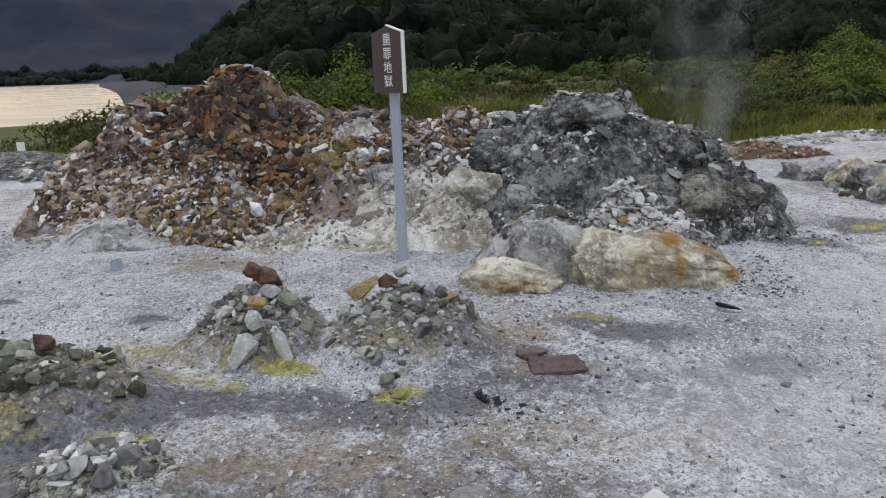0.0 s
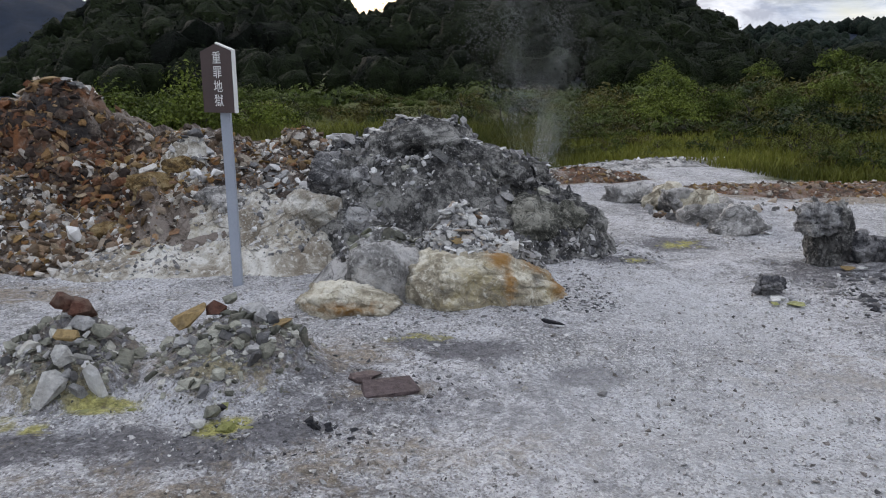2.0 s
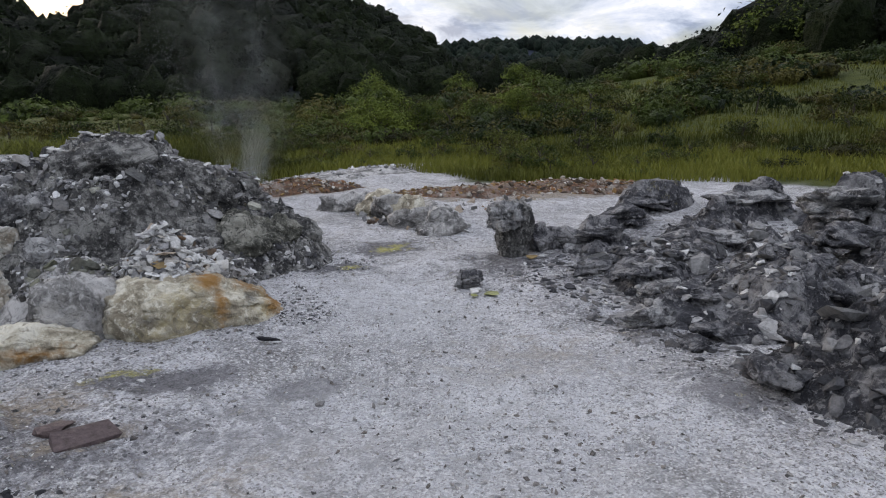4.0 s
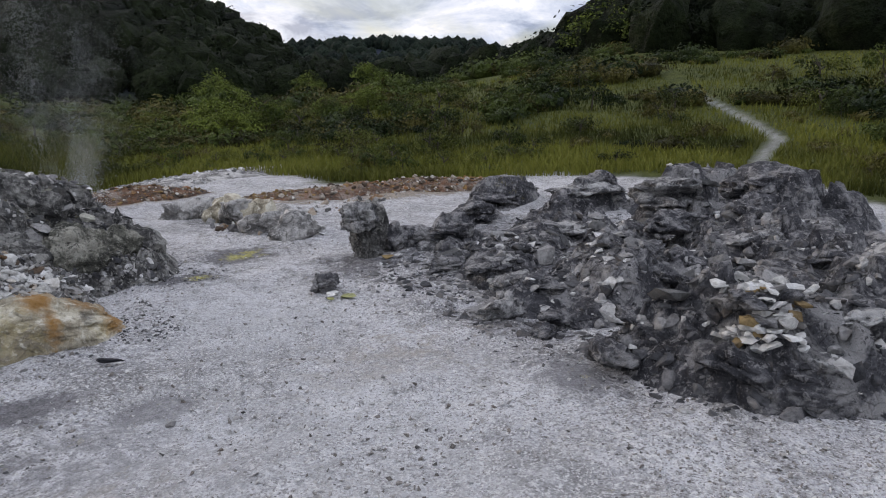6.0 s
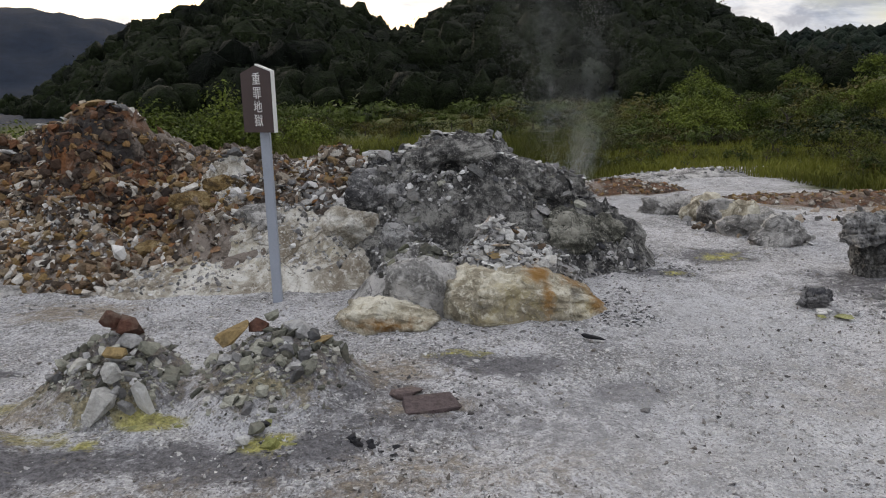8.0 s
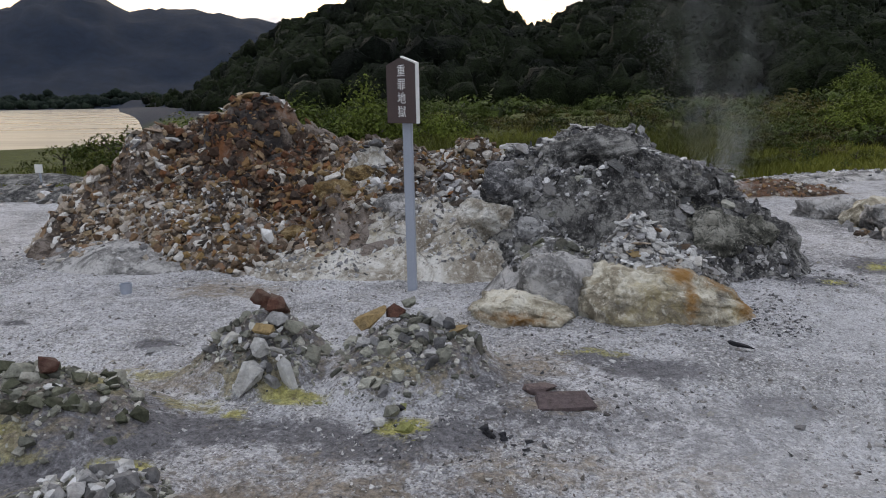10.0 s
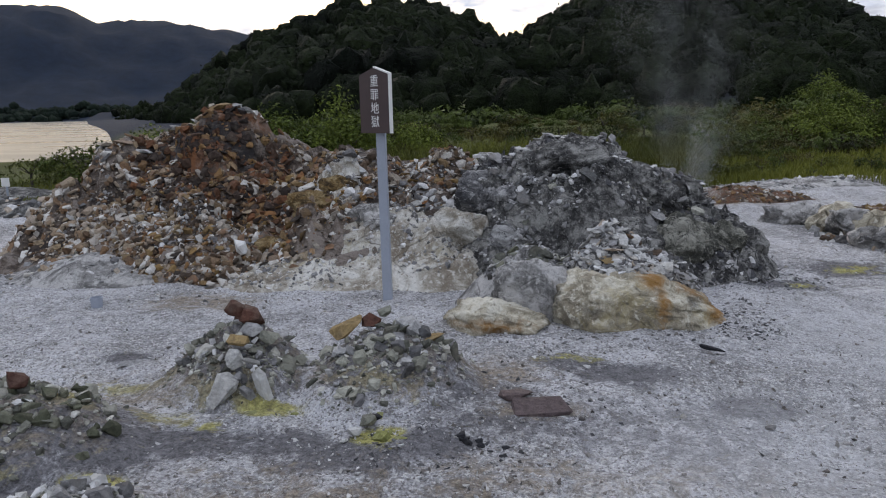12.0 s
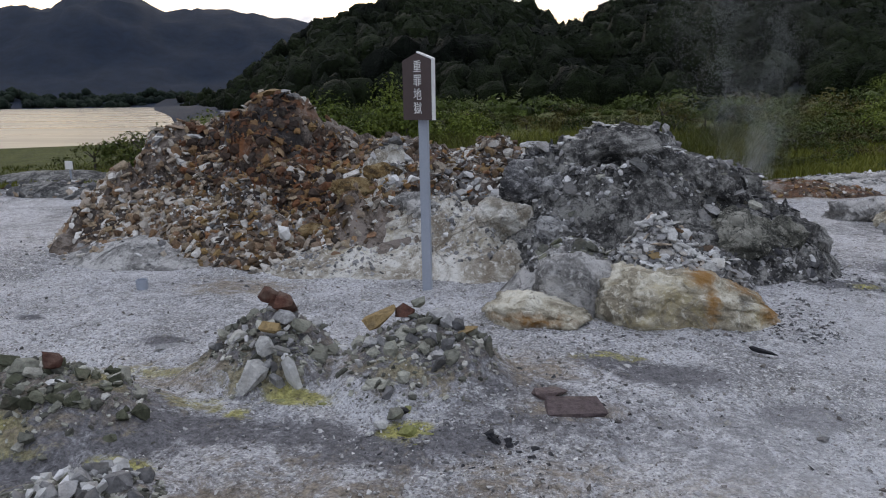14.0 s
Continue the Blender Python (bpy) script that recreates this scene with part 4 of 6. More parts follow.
for k, (x, y) in enumerate([(2.08, 7.5), (2.2, 7.52), (1.98, 7.45)]):
    put_stone(dark_mound, drop(Dk, x, y)[0] + Vector((0, 0, 0.04)), 0.13, 62 + k, GREY_STONE, "chunk", (0, 80, 30 * k), label="small upright stone")
scatter(dark_mound, Dk, [(1.3, 7.0, 0.6, 0.35, 1.5), (2.1, 6.95, 0.6, 0.4, 2), (2.7, 6.8, 0.5, 0.35, 1.5), (1.8, 7.25, 0.9, 0.15, 1)], 110, 0.1, 0.3, 54, [DARK_STONE, DARK_STONE, DARK_STONE, GREEN_STONE], 0.8, sink=0.12)
rnd = random.Random(46)
for k in range(64):
    u = k / 63
    x = 0.75 + 2.55 * u + rnd.gauss(0, 0.04)
    hit, nor = drop(Dk, x, 7.42 + 0.1 * math.sin(u * 9) + rnd.gauss(0, 0.07))
    if hit is not None:
        put_stone(dark_mound, hit + Vector((0, 0, 0.02)), rnd.uniform(0.08, 0.2) * (1.1 - 0.4 * u), 1500 + k, rnd.choice([GREY_STONE, GREY_STONE, GREY_STONE, WHITE_STONE]), "slab", (rnd.gauss(0, 8), rnd.gauss(8, 8) + 22 * (u - 0.35), rnd.uniform(0, 360)))
for k, (x, y, z, sx, sy, sz, mat, turn, lab) in enumerate([
        (2.62, 6.62, 0.26, 0.72, 0.6, 0.62, MOSSY_ROCK, (8, 18, -20), "greenish grey block"), (2.95, 6.75, 0.2, 0.55, 0.5, 0.5, MOSSY_ROCK, (0, 25, 10), "greenish grey block"), (3.2, 7.0, 0.16, 0.55, 0.6, 0.5, DARK, (0, 30, 0), ""),
        (2.15, 7.0, 0.72, 0.7, 0.5, 0.52, DARK, (10, 12, 15), ""), (1.95, 6.75, 0.42, 0.6, 0.5, 0.42, DARK, (15, 10, -10), ""), (2.3, 6.55, 0.26, 0.6, 0.45, 0.42, DARK, (10, 15, 30), ""), (1.25, 7.12, 0.86, 0.75, 0.5, 0.5, DARK, (15, -6, 0), ""),
        (1.75, 7.2, 1.0, 0.85, 0.55, 0.45, DARK, (18, 4, 5), ""), (0.98, 6.95, 0.6, 0.5, 0.42, 0.5, CRUST, (10, -10, 20), "pale streaked block"), (1.05, 6.65, 0.32, 0.5, 0.4, 0.4, CRUST, (5, 0, 60), "pale streaked block"), (2.55, 7.05, 0.62, 0.6, 0.5, 0.4, DARK, (10, 22, 0), "")]):
    bo = part("block", crag_bm(120 + k, (sx, sy, sz), 5, 12, 0.5, 0.1, 0.3, -0.35), mat, dark_mound, lab, smooth=True)
    bo.matrix_basis = Matrix.Translation(Vector((x, y, z)) - dark_mound.location) @ pose(0, 0, 0, *turn)

# ---------------------------------------------------------------- cream slope behind the sign
def cream_stain(x, y, z):
    st = np.zeros((len(x), 3))
    st[:, 1] = np.maximum.reduce([0.55 * spot(x, y, -1.0, 6.45, 0.5, 0.3), 0.5 * spot(x, y, -0.5, 6.5, 0.4, 0.2), 0.45 * spot(x, y, 0.3, 6.55, 0.4, 0.2)])
    st[:, 2] = np.maximum.reduce([0.75 * spot(x, y, -0.5, 6.95, 0.4, 0.16), 0.85 * spot(x, y, -1.15, 6.85, 0.3, 0.45), 0.7 * spot(x, y, -0.9, 6.5, 0.2, 0.1)])
    st[:, 0] = 0.45 * spot(x, y, -0.1, 7.2, 0.5, 0.3)
    return st


cream_slope = thing("pale_slope", "cream and yellowish altered rock slope strewn with gravel", "rock slope", (-0.5, 6.8, 0))
cream_core = height_mound("core", SLOPE, [(-0.75, 7.6, 0.85, 1.42, 0, 0.97, 1.3), (-0.2, 7.3, 1.1, 1.2, 20, 0.74, 1.15), (0.2, 7.0, 0.8, 0.9, 0, 0.52, 1.2), (-1.1, 6.5, 0.65, 0.45, 25, 0.2, 1.5)], (-2.4, 5.5, 1.5, 8.6), 0.03, 0.07, 5.2, cream_stain, True, 0.1, None, 0.09, 0.35)
under(cream_core, cream_slope)
C = tree_of(cream_core)
scatter(cream_slope, tree_of(cream_core, brown_core, dark_core), [(-0.25, 7.35, 0.5, 0.3, 2.5), (0.3, 7.25, 0.45, 0.35, 3.0), (0.1, 7.7, 0.5, 0.25, 2.0), (-0.75, 7.5, 0.25, 0.25, 1.2), (0.65, 7.3, 0.25, 0.2, 1.2)], 210, 0.06, 0.22, 71, [GREY_STONE, DARK_STONE, GREY_STONE, WHITE_STONE], 0.6)
scatter_joined("rubble", GREY_LOOSE, cream_slope, C, [(-0.3, 6.9, 0.9, 0.6, 1.5), (0.2, 6.8, 0.6, 0.6, 1.5), (-0.2, 7.25, 0.7, 0.3, 2), (0.3, 7.5, 0.5, 0.3, 1.5), (-1.0, 6.3, 0.6, 0.3, 1)], 2600, 0.012, 0.08, 72, low=0.0)
for nm, mat, at, size, seed, lab in [("boulder", SLOPE, (0.55, 6.85, 0.38), (0.62, 0.5, 0.5), 31, "pale grey rounded boulder below the dark mound"), ("boulder", CRUST, (0.72, 7.05, 0.68), (0.6, 0.5, 0.5), 32, "dark boulder streaked with pale crust"),
                                     ("boulder", CREAM, (0.38, 6.72, 0.12), (0.5, 0.35, 0.28), 33, "low cream boulder in the gravel"), ("boulder", CREAM, (0.12, 6.6, 0.05), (0.3, 0.24, 0.18), 34, "small yellowish cream boulder"),
                                     ("boulder", PALE, (0.05, 6.95, 0.36), (0.24, 0.2, 0.34), 35, "grey upright stone beside the slope"), ("boulder", PALE, (-0.35, 6.95, 0.5), (0.5, 0.4, 0.3), 36, "pale pinkish boulder on the slope")]:
    bo = part(nm, crag_bm(seed, size, 5, 14, 0.6, 0.12), mat, smooth=True)
    bo.location = at
    tagged(bo, lab, "boulder", "boulders by the mounds")

# ---------------------------------------------------------------- cream boulder with its cap of rubble
def tinted_boulder(name, label, seed, size, at, mat, stain, levels=6, rough=0.07, turn=0.0, taper=0.0, cleft=None):
    bo = part(name, worn_bm(seed, size, levels, 0.72, rough, taper, cleft), mat, smooth=True)
    bo.location = at
    bo.rotation_euler = (0, 0, radians(turn))
    co = np.array([v.co[:] for v in bo.data.vertices])
    c, s = math.cos(radians(turn)), math.sin(radians(turn))
    paint(bo, "stain", stain(co[:, 0] * c - co[:, 1] * s + at[0], co[:, 0] * s + co[:, 1] * c + at[1], co[:, 2] + at[2]))
    return tagged(bo, label, "boulder")


def cap_stain_and_shade(x, y, z):
    st = np.zeros((len(x), 3))
    st[:, 2] = np.maximum.reduce([0.95 * spot(x, z, 2.05, 0.38, 0.16, 0.14), 0.85 * spot(x, z, 2.08, 0.2, 0.07, 0.2), 1.0 * spot(x, z, 2.42, 0.3, 0.3, 0.1), 0.95 * spot(x, z, 2.52, 0.12, 0.16, 0.14), 0.8 * spot(x, z, 1.66, 0.42, 0.1, 0.06), 0.7 * spot(x, z, 2.07, 0.02, 0.08, 0.08)])
    st[:, 1] = np.maximum(0.45 * spot(x, y, 1.8, 4.75, 0.6, 0.5), 0.5 * spot(x, z, 2.4, 0.1, 0.25, 0.12))
    # wide dark band paints the shade under the foot; joint and two spots darker
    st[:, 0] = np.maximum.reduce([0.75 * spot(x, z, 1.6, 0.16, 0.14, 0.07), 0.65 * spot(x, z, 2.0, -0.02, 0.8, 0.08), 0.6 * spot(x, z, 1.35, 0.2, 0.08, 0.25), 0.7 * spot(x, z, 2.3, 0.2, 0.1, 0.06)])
    return st


cream_boulder = tinted_boulder("cream_boulder", "cream and ochre stained boulder under a rubble cap", 3, (1.24, 0.9, 0.72), (1.94, 5.22, 0.03), CREAM, cap_stain_and_shade, 6, 0.075, 0, 0.42, [(0.28, 0.07), (-0.3, 0.03)])
# grey boulder is darker where it meets the cream one
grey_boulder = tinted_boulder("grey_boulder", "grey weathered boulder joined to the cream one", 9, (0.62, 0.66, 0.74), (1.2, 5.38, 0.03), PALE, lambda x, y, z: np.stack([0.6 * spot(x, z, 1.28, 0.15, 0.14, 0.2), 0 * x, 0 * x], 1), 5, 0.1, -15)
# flat boulder: darker towards the bottom, with a rust band just above
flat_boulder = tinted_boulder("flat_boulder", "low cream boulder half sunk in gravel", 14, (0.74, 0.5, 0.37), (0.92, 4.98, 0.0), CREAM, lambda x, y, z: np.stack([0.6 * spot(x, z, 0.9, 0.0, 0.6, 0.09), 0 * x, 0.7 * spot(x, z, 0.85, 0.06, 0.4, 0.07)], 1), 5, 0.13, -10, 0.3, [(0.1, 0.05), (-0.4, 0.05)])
heap = thing("rubble_heap", "heap of pale grey broken stones on the cream boulder", "rubble heap", (1.85, 5.45, 0.2))
heap_core = height_mound("core", PALE, [(1.8, 5.46, 0.58, 0.56, 0, 0.72, 1.15), (1.2, 5.75, 0.6, 0.5, 0, 0.44, 1.5), (2.18, 5.34, 0.42, 0.38, 0, 0.46, 1.4)], (0.5, 4.7, 2.9, 6.5), 0.035, 0.05, 4.4)
under(heap_core, heap)
Hp = tree_of(heap_core, cream_boulder, grey_boulder)
scatter(heap, Hp, [(1.82, 5.28, 0.38, 0.22, 4.0), (2.15, 5.12, 0.2, 0.15, 1.8), (1.65, 5.15, 0.2, 0.12, 1.5)], 290, 0.07, 0.16, 81, [GREY_STONE, WHITE_STONE, WHITE_STONE, WHITE_STONE, GREY_STONE, BROWN_STONE], 0.8, sink=0.02, low=0.27)
scatter(heap, Hp, [(1.15, 5.6, 0.3, 0.25, 1), (1.4, 5.55, 0.2, 0.2, 1)], 60, 0.06, 0.16, 86, [GREEN_STONE, GREEN_STONE, MOSSY_STONE], 0.8, low=0.3)
scatter_joined("rubble", GREY_LOOSE, heap, Hp, [(1.84, 5.42, 0.42, 0.3, 2), (2.2, 5.25, 0.3, 0.15, 0.8), (1.3, 5.65, 0.5, 0.3, 0.6)], 1800, 0.02, 0.1, 82, (SLABS,), tilt=0.6, low=0.2, power=1.6)
scatter_joined("rubble", DARK_LOOSE, heap, Hp, [(1.84, 5.42, 0.42, 0.3, 2), (2.2, 5.25, 0.3, 0.15, 1.2), (1.3, 5.65, 0.5, 0.3, 1.0)], 450, 0.02, 0.1, 87, (SLABS,), tilt=0.6, low=0.2, power=1.6)
put_stone(heap, drop(Hp, 1.72, 5.02)[0], 0.11, 83, OCHRE_STONE, "rock", label="ochre stained stone")
put_stone(heap, drop(Hp, 1.45, 5.15)[0] + Vector((0, 0, 0.03)), 0.15, 84, WHITE_STONE, "slab", (60, 10, 30), label="whitish slab")
put_stone(heap, drop(Hp, 1.74, 5.2)[0] + Vector((0, 0, 0.03)), 0.12, 85, OCHRE_STONE, "slab", label="ochre stained stone")

# ---------------------------------------------------------------- cairns
def cairn(label, at, core, stones, loose, seed, mats):
    """A small stacked cairn: a low earthy core, hand-placed larger stones and a skirt of small ones."""
    th = thing("cairn", label, "cairn", (at[0], at[1], 0), "stone cairns on the gravel")
    core = [(c[0], c[1], c[2] * 0.86, c[3] * 0.86, c[4], c[5] * 0.92, c[6] + 0.3) for c in core]
    core.append((core[0][0], core[0][1] - 0.12, core[0][2] * 1.5, core[0][3] * 1.4, 0, core[0][5] * 0.28, 1.3))
    # raised core is coloured darker to paint shade into the gaps between stones
    co = height_mound("core", GROUND, core, (at[0] - 1.0, at[1] - 0.9, at[0] + 1.0, at[1] + 0.9), 0.035, 0.04, seed, lambda x, y, z: np.maximum(ground_stain(x, y), np.stack([0.75 * smooth01(0.03, 0.16, z), 0.4 * spot(x, y, at[0], at[1] - 0.3, 0.4, 0.2), 0.4 * smooth01(0.02, 0.1, z)], 1)), True, 0.06)
    under(co, th)
    bv = tree_of(co)
    spots = [(c[0], c[1], c[2] * 0.95, c[3] * 0.95, c[5]) for c in core]
    rnd = random.Random(seed)
    for k in range(int(loose * 1.8)):
        x, y = pick(rnd, spots)
        hit, nor = drop(bv, x, y)
        if hit is not None and hit.z > -0.02:
            put_stone(th, hit + Vector((0, 0, rnd.uniform(-0.01, 0.03))), 0.045 * (0.14 / 0.045) ** (rnd.random() ** 1.6), seed * 300 + k, rnd.choice(mats), rnd.choice(("slab", "chunk", "chunk")), (rnd.gauss(0, 35), rnd.gauss(0, 35), rnd.uniform(0, 360)))
    scatter_joined("rubble", GREEN_LOOSE, th, bv, [(c[0], c[1], c[2] * 1.15, c[3] * 1.15, c[5]) for c in core], 800, 0.012, 0.06, seed * 10 + 2, low=-0.03)
    for k, (x, y, z, s, mat, kind, turn, lab) in enumerate(stones):
        put_stone(th, (x, y, z), s * 1.02, seed * 100 + k, mat, kind, turn, label=lab)
    return th


cairn("small cairn of greenish grey stones topped by a reddish rock", (-0.52, 3.8), [(-0.55, 3.92, 0.42, 0.36, 0, 0.36, 1.2), (-0.4, 3.62, 0.26, 0.2, 0, 0.16, 1.6), (-0.7, 3.75, 0.25, 0.22, 0, 0.14, 1.6)],
      [(-0.52, 3.92, 0.37, 0.22, RED_STONE, "chunk", (0, 10, 10), "reddish brown rock"), (-0.595, 3.9, 0.43, 0.13, RED_STONE, "chunk", (0, 20, 0), "reddish brown rock"), (-0.48, 3.85, 0.31, 0.15, GREY_STONE, "chunk", (20, 0, 40), ""), (-0.38, 3.85, 0.27, 0.14, GREEN_STONE, "chunk", (0, 30, 10), ""),
       (-0.5, 3.69, 0.3, 0.13, OCHRE_STONE, "slab", (20, 10, 0), "ochre stone"), (-0.46, 3.52, 0.25, 0.12, WHITE_STONE, "chunk", (30, 60, 10), "whitish stone"), (-0.37, 3.52, 0.24, 0.13, WHITE_STONE, "slab", (-30, 20, 20), "whitish stone"), (-0.5, 3.43, 0.1, 0.22, WHITE_STONE, "chunk", (10, -55, 60), "large whitish stone"),
       (-0.29, 3.46, 0.13, 0.24, WHITE_STONE, "slab", (0, 75, 60), "leaning whitish stone"), (-0.36, 3.46, 0.06, 0.16, GREY_STONE, "chunk", (0, 60, 30), ""), (-0.42, 3.6, 0.14, 0.16, GREY_STONE, "chunk", None, ""), (-0.75, 3.7, 0.06, 0.24, GREEN_STONE, "chunk", None, ""), (-0.26, 3.8, 0.12, 0.2, GREEN_STONE, "slab", None, "")],
      55, 21, [GREEN_STONE, GREY_STONE])
cairn("broad cairn of greenish stones with ochre slabs on top", (0.3, 3.85), [(0.3, 3.95, 0.5, 0.4, 0, 0.32, 1.3), (0.3, 3.6, 0.36, 0.3, 0, 0.16, 1.5), (0.5, 3.85, 0.3, 0.3, 0, 0.22, 1.5)],
      [(0.06, 4.02, 0.28, 0.24, OCHRE_STONE, "slab", (10, -22, 10), "ochre slab"), (0.19, 4.03, 0.32, 0.14, RED_STONE, "chunk", None, "reddish brown stone"), (0.26, 4.08, 0.36, 0.15, GREEN_STONE, "chunk", None, ""), (0.45, 3.93, 0.31, 0.2, GREY_STONE, "chunk", (0, 50, 20), "grey block"), (0.55, 3.9, 0.25, 0.22, OCHRE_STONE, "slab", (0, -10, 10), "ochre slab"),
       (0.6, 3.85, 0.17, 0.2, GREEN_STONE, "chunk", (0, 60, 0), ""), (0.22, 3.66, 0.19, 0.16, GREEN_STONE, "chunk", (0, 70, 0), ""), (-0.02, 3.6, 0.06, 0.16, WHITE_STONE, "chunk", None, "whitish stone with a rusty spot"), (0.2, 3.5, 0.07, 0.26, GREEN_STONE, "chunk", (0, 0, 10), ""), (0.4, 3.75, 0.24, 0.16, GREEN_STONE, "chunk", None, ""), (0.3, 3.8, 0.28, 0.15, GREEN_STONE, "slab", None, ""), (0.36, 3.5, 0.09, 0.14, GREEN_STONE, "slab", None, "")],
      75, 22, [GREEN_STONE, GREEN_STONE, GREY_STONE])
cairn("low cairn of mossy dark greenish stones", (-1.42, 3.0), [(-1.45, 3.05, 0.5, 0.42, 0, 0.28, 1.4), (-1.2, 3.0, 0.36, 0.3, 0, 0.12, 1.5), (-1.75, 3.0, 0.5, 0.4, 0, 0.2, 1.5)],
      [(-1.38, 3.06, 0.3, 0.14, RED_STONE, "chunk", None, "brown stone"), (-1.5, 3.02, 0.27, 0.15, GREEN_STONE, "chunk", None, ""), (-1.3, 2.98, 0.22, 0.1, WHITE_STONE, "slab", None, "whitish stone"), (-1.22, 2.96, 0.14, 0.14, GREEN_STONE, "chunk", None, "greenish block"), (-1.42, 2.85, 0.12, 0.09, WHITE_STONE, "chunk", None, "whitish stone"), (-1.08, 3.1, 0.06, 0.16, GREEN_STONE, "chunk", None, "")],
      95, 23, [MOSSY_STONE, MOSSY_STONE, GREEN_STONE])
cairn("little heap of whitish rounded stones", (-0.68, 2.3), [(-0.68, 2.32, 0.32, 0.2, 0, 0.08, 1.5)],
      [(-0.7, 2.32, 0.12, 0.1, WHITE_STONE, "chunk", (0, 60, 20), "whitish stone"), (-0.62, 2.34, 0.09, 0.11, WHITE_STONE, "slab", None, "whitish stone"), (-0.66, 2.22, 0.08, 0.12, GREY_STONE, "chunk", None, ""), (-0.54, 2.25, 0.08, 0.12, GREY_STONE, "chunk", (0, 40, 0), ""), (-0.43, 2.22, 0.05, 0.14, WHITE_STONE, "chunk", (0, 5, 20), "whitish stone"),
       (-0.78, 2.28, 0.07, 0.11, WHITE_STONE, "chunk", None, ""), (-0.86, 2.25, 0.02, 0.1, OCHRE_STONE, "chunk", None, "ochre stone"), (-0.74, 2.25, 0.1, 0.09, OCHRE_STONE, "chunk", None, "ochre stone")],
      40, 24, [GREY_STONE, GREY_STONE, WHITE_STONE])

# sulphur crust and sooty lumps by the vents
crust = thing("sulphur_crust", "yellow green sulphur crust round a small black vent", "sulphur crust", (0.4, 3.12, 0))
rnd = random.Random(8)
for k, (x, y, z, s, m) in enumerate([(0.28, 3.14, 0.03, 0.09, WHITE_STONE), (0.24, 3.08, 0.01, 0.05, WHITE_STONE), (0.33, 3.22, 0.05, 0.11, GREEN_STONE), (0.37, 3.25, 0.06, 0.07, BLACK_STONE), (0.42, 3.12, 0.0, 0.15, YELLOW_STONE), (0.36, 3.32, 0.01, 0.12, YELLOW_STONE)]):
    put_stone(crust, (x, y, z), s, 900 + k, m, "chunk", name="lump")
for k in range(24):
    u = k % 2
    x, y = (0.42 + rnd.gauss(0, 0.06), 3.12 + rnd.gauss(0, 0.08)) if u else (-0.16 + rnd.gauss(0, 0.11), 3.37 + rnd.gauss(0, 0.035))
    put_stone(crust, (x, y, near_relief(x, y) - 0.004), rnd.uniform(0.025, 0.065), 910 + k, YELLOW_STONE, "chunk", name="lump", stretch=(1, 1, 0.5))
blackish = thing("sooty_clinker", "black sooty clinker lumps on damp ground", "clinker", (0.7, 3.15, 0))
rnd = random.Random(5)
for k in range(26):
    put_stone(blackish, (0.62 + rnd.gauss(0.06, 0.1), 3.14 + rnd.gauss(0, 0.07), 0.008), rnd.uniform(0.025, 0.085), 950 + k, BLACK_STONE, "chunk", name="lump")
for nm, lab, cat, at, s, m, kind, turn, st in [("charred_stick", "short charred black stick lying on gravel", "stick", (2.28, 4.35, 0.03), 0.2, BLACK_STONE, "slab", (0, 5, -35), (0.9, 0.42, 0.6)), ("stone", "flat reddish brown stone sunk in the gravel", "stone", (1.06, 3.58, 0.02), 0.2, PURPLE_STONE, "slab", (0, 4, 20), (1, 1.0, 1.1)), ("stone", "flat dull brown stone sunk in the gravel", "stone", (1.2, 3.46, 0.0), 0.34, PURPLE_STONE, "slab", (2, 3, 10), (1, 1.05, 0.8)),
                                               ("stone", "grey stone on a damp patch", "stone", (2.33, 3.42, 0.0), 0.08, GREY_STONE, "chunk", None, (1, 1, 1)), ("stone", "dark grey flat stone on the gravel", "stone", (-1.34, 4.05, 0.0), 0.2, GREY_STONE, "slab", None, (1, 0.7, 0.7)),
                                               ("stone", "half-buried white stone at the path", "stone", (1.48, 2.33, 0.0), 0.16, WHITE_STONE, "chunk", None, (1, 1, 0.6)), ("stone", "low grey stone at the path", "stone", (0.86, 2.3, -0.01), 0.3, GREY_STONE, "slab", None, (1, 0.6, 0.5))]:
    ob = put_stone(None, (at[0], at[1], at[2] + near_relief(at[0], at[1])), s, int(abs(at[0]) * 997), m, kind, turn or (5, 8, 40), name=nm, stretch=st)
    tagged(ob, lab, cat)

# ---------------------------------------------------------------- sign post
sign = thing("sign_post", "dark brown pointed name board on a grey post", "sign", (0, 5.7, 0))


def box_bm(sx, sy, sz, at=(0, 0, 0), bevel=0.003):
    bm = bmesh.new()
    bmesh.ops.create_cube(bm, size=1)
    for v in bm.verts:
        v.co = Vector((v.co.x * sx + at[0], v.co.y * sy + at[1], v.co.z * sz + at[2]))
    if bevel:
        bmesh.ops.bevel(bm, geom=bm.edges, offset=bevel, segments=1, affect="EDGES")
    return bm


def outline_bm(points, depth, y0):
    bm = bmesh.new()
    f = bm.faces.new([bm.verts.new((x, y0, z)) for x, z in points])
    ext = bmesh.ops.extrude_face_region(bm, geom=[f])
    bmesh.ops.translate(bm, vec=(0, depth, 0), verts=[v for v in ext["geom"] if isinstance(v, bmesh.types.BMVert)])
    bmesh.ops.recalc_face_normals(bm, faces=bm.faces)
    return bm


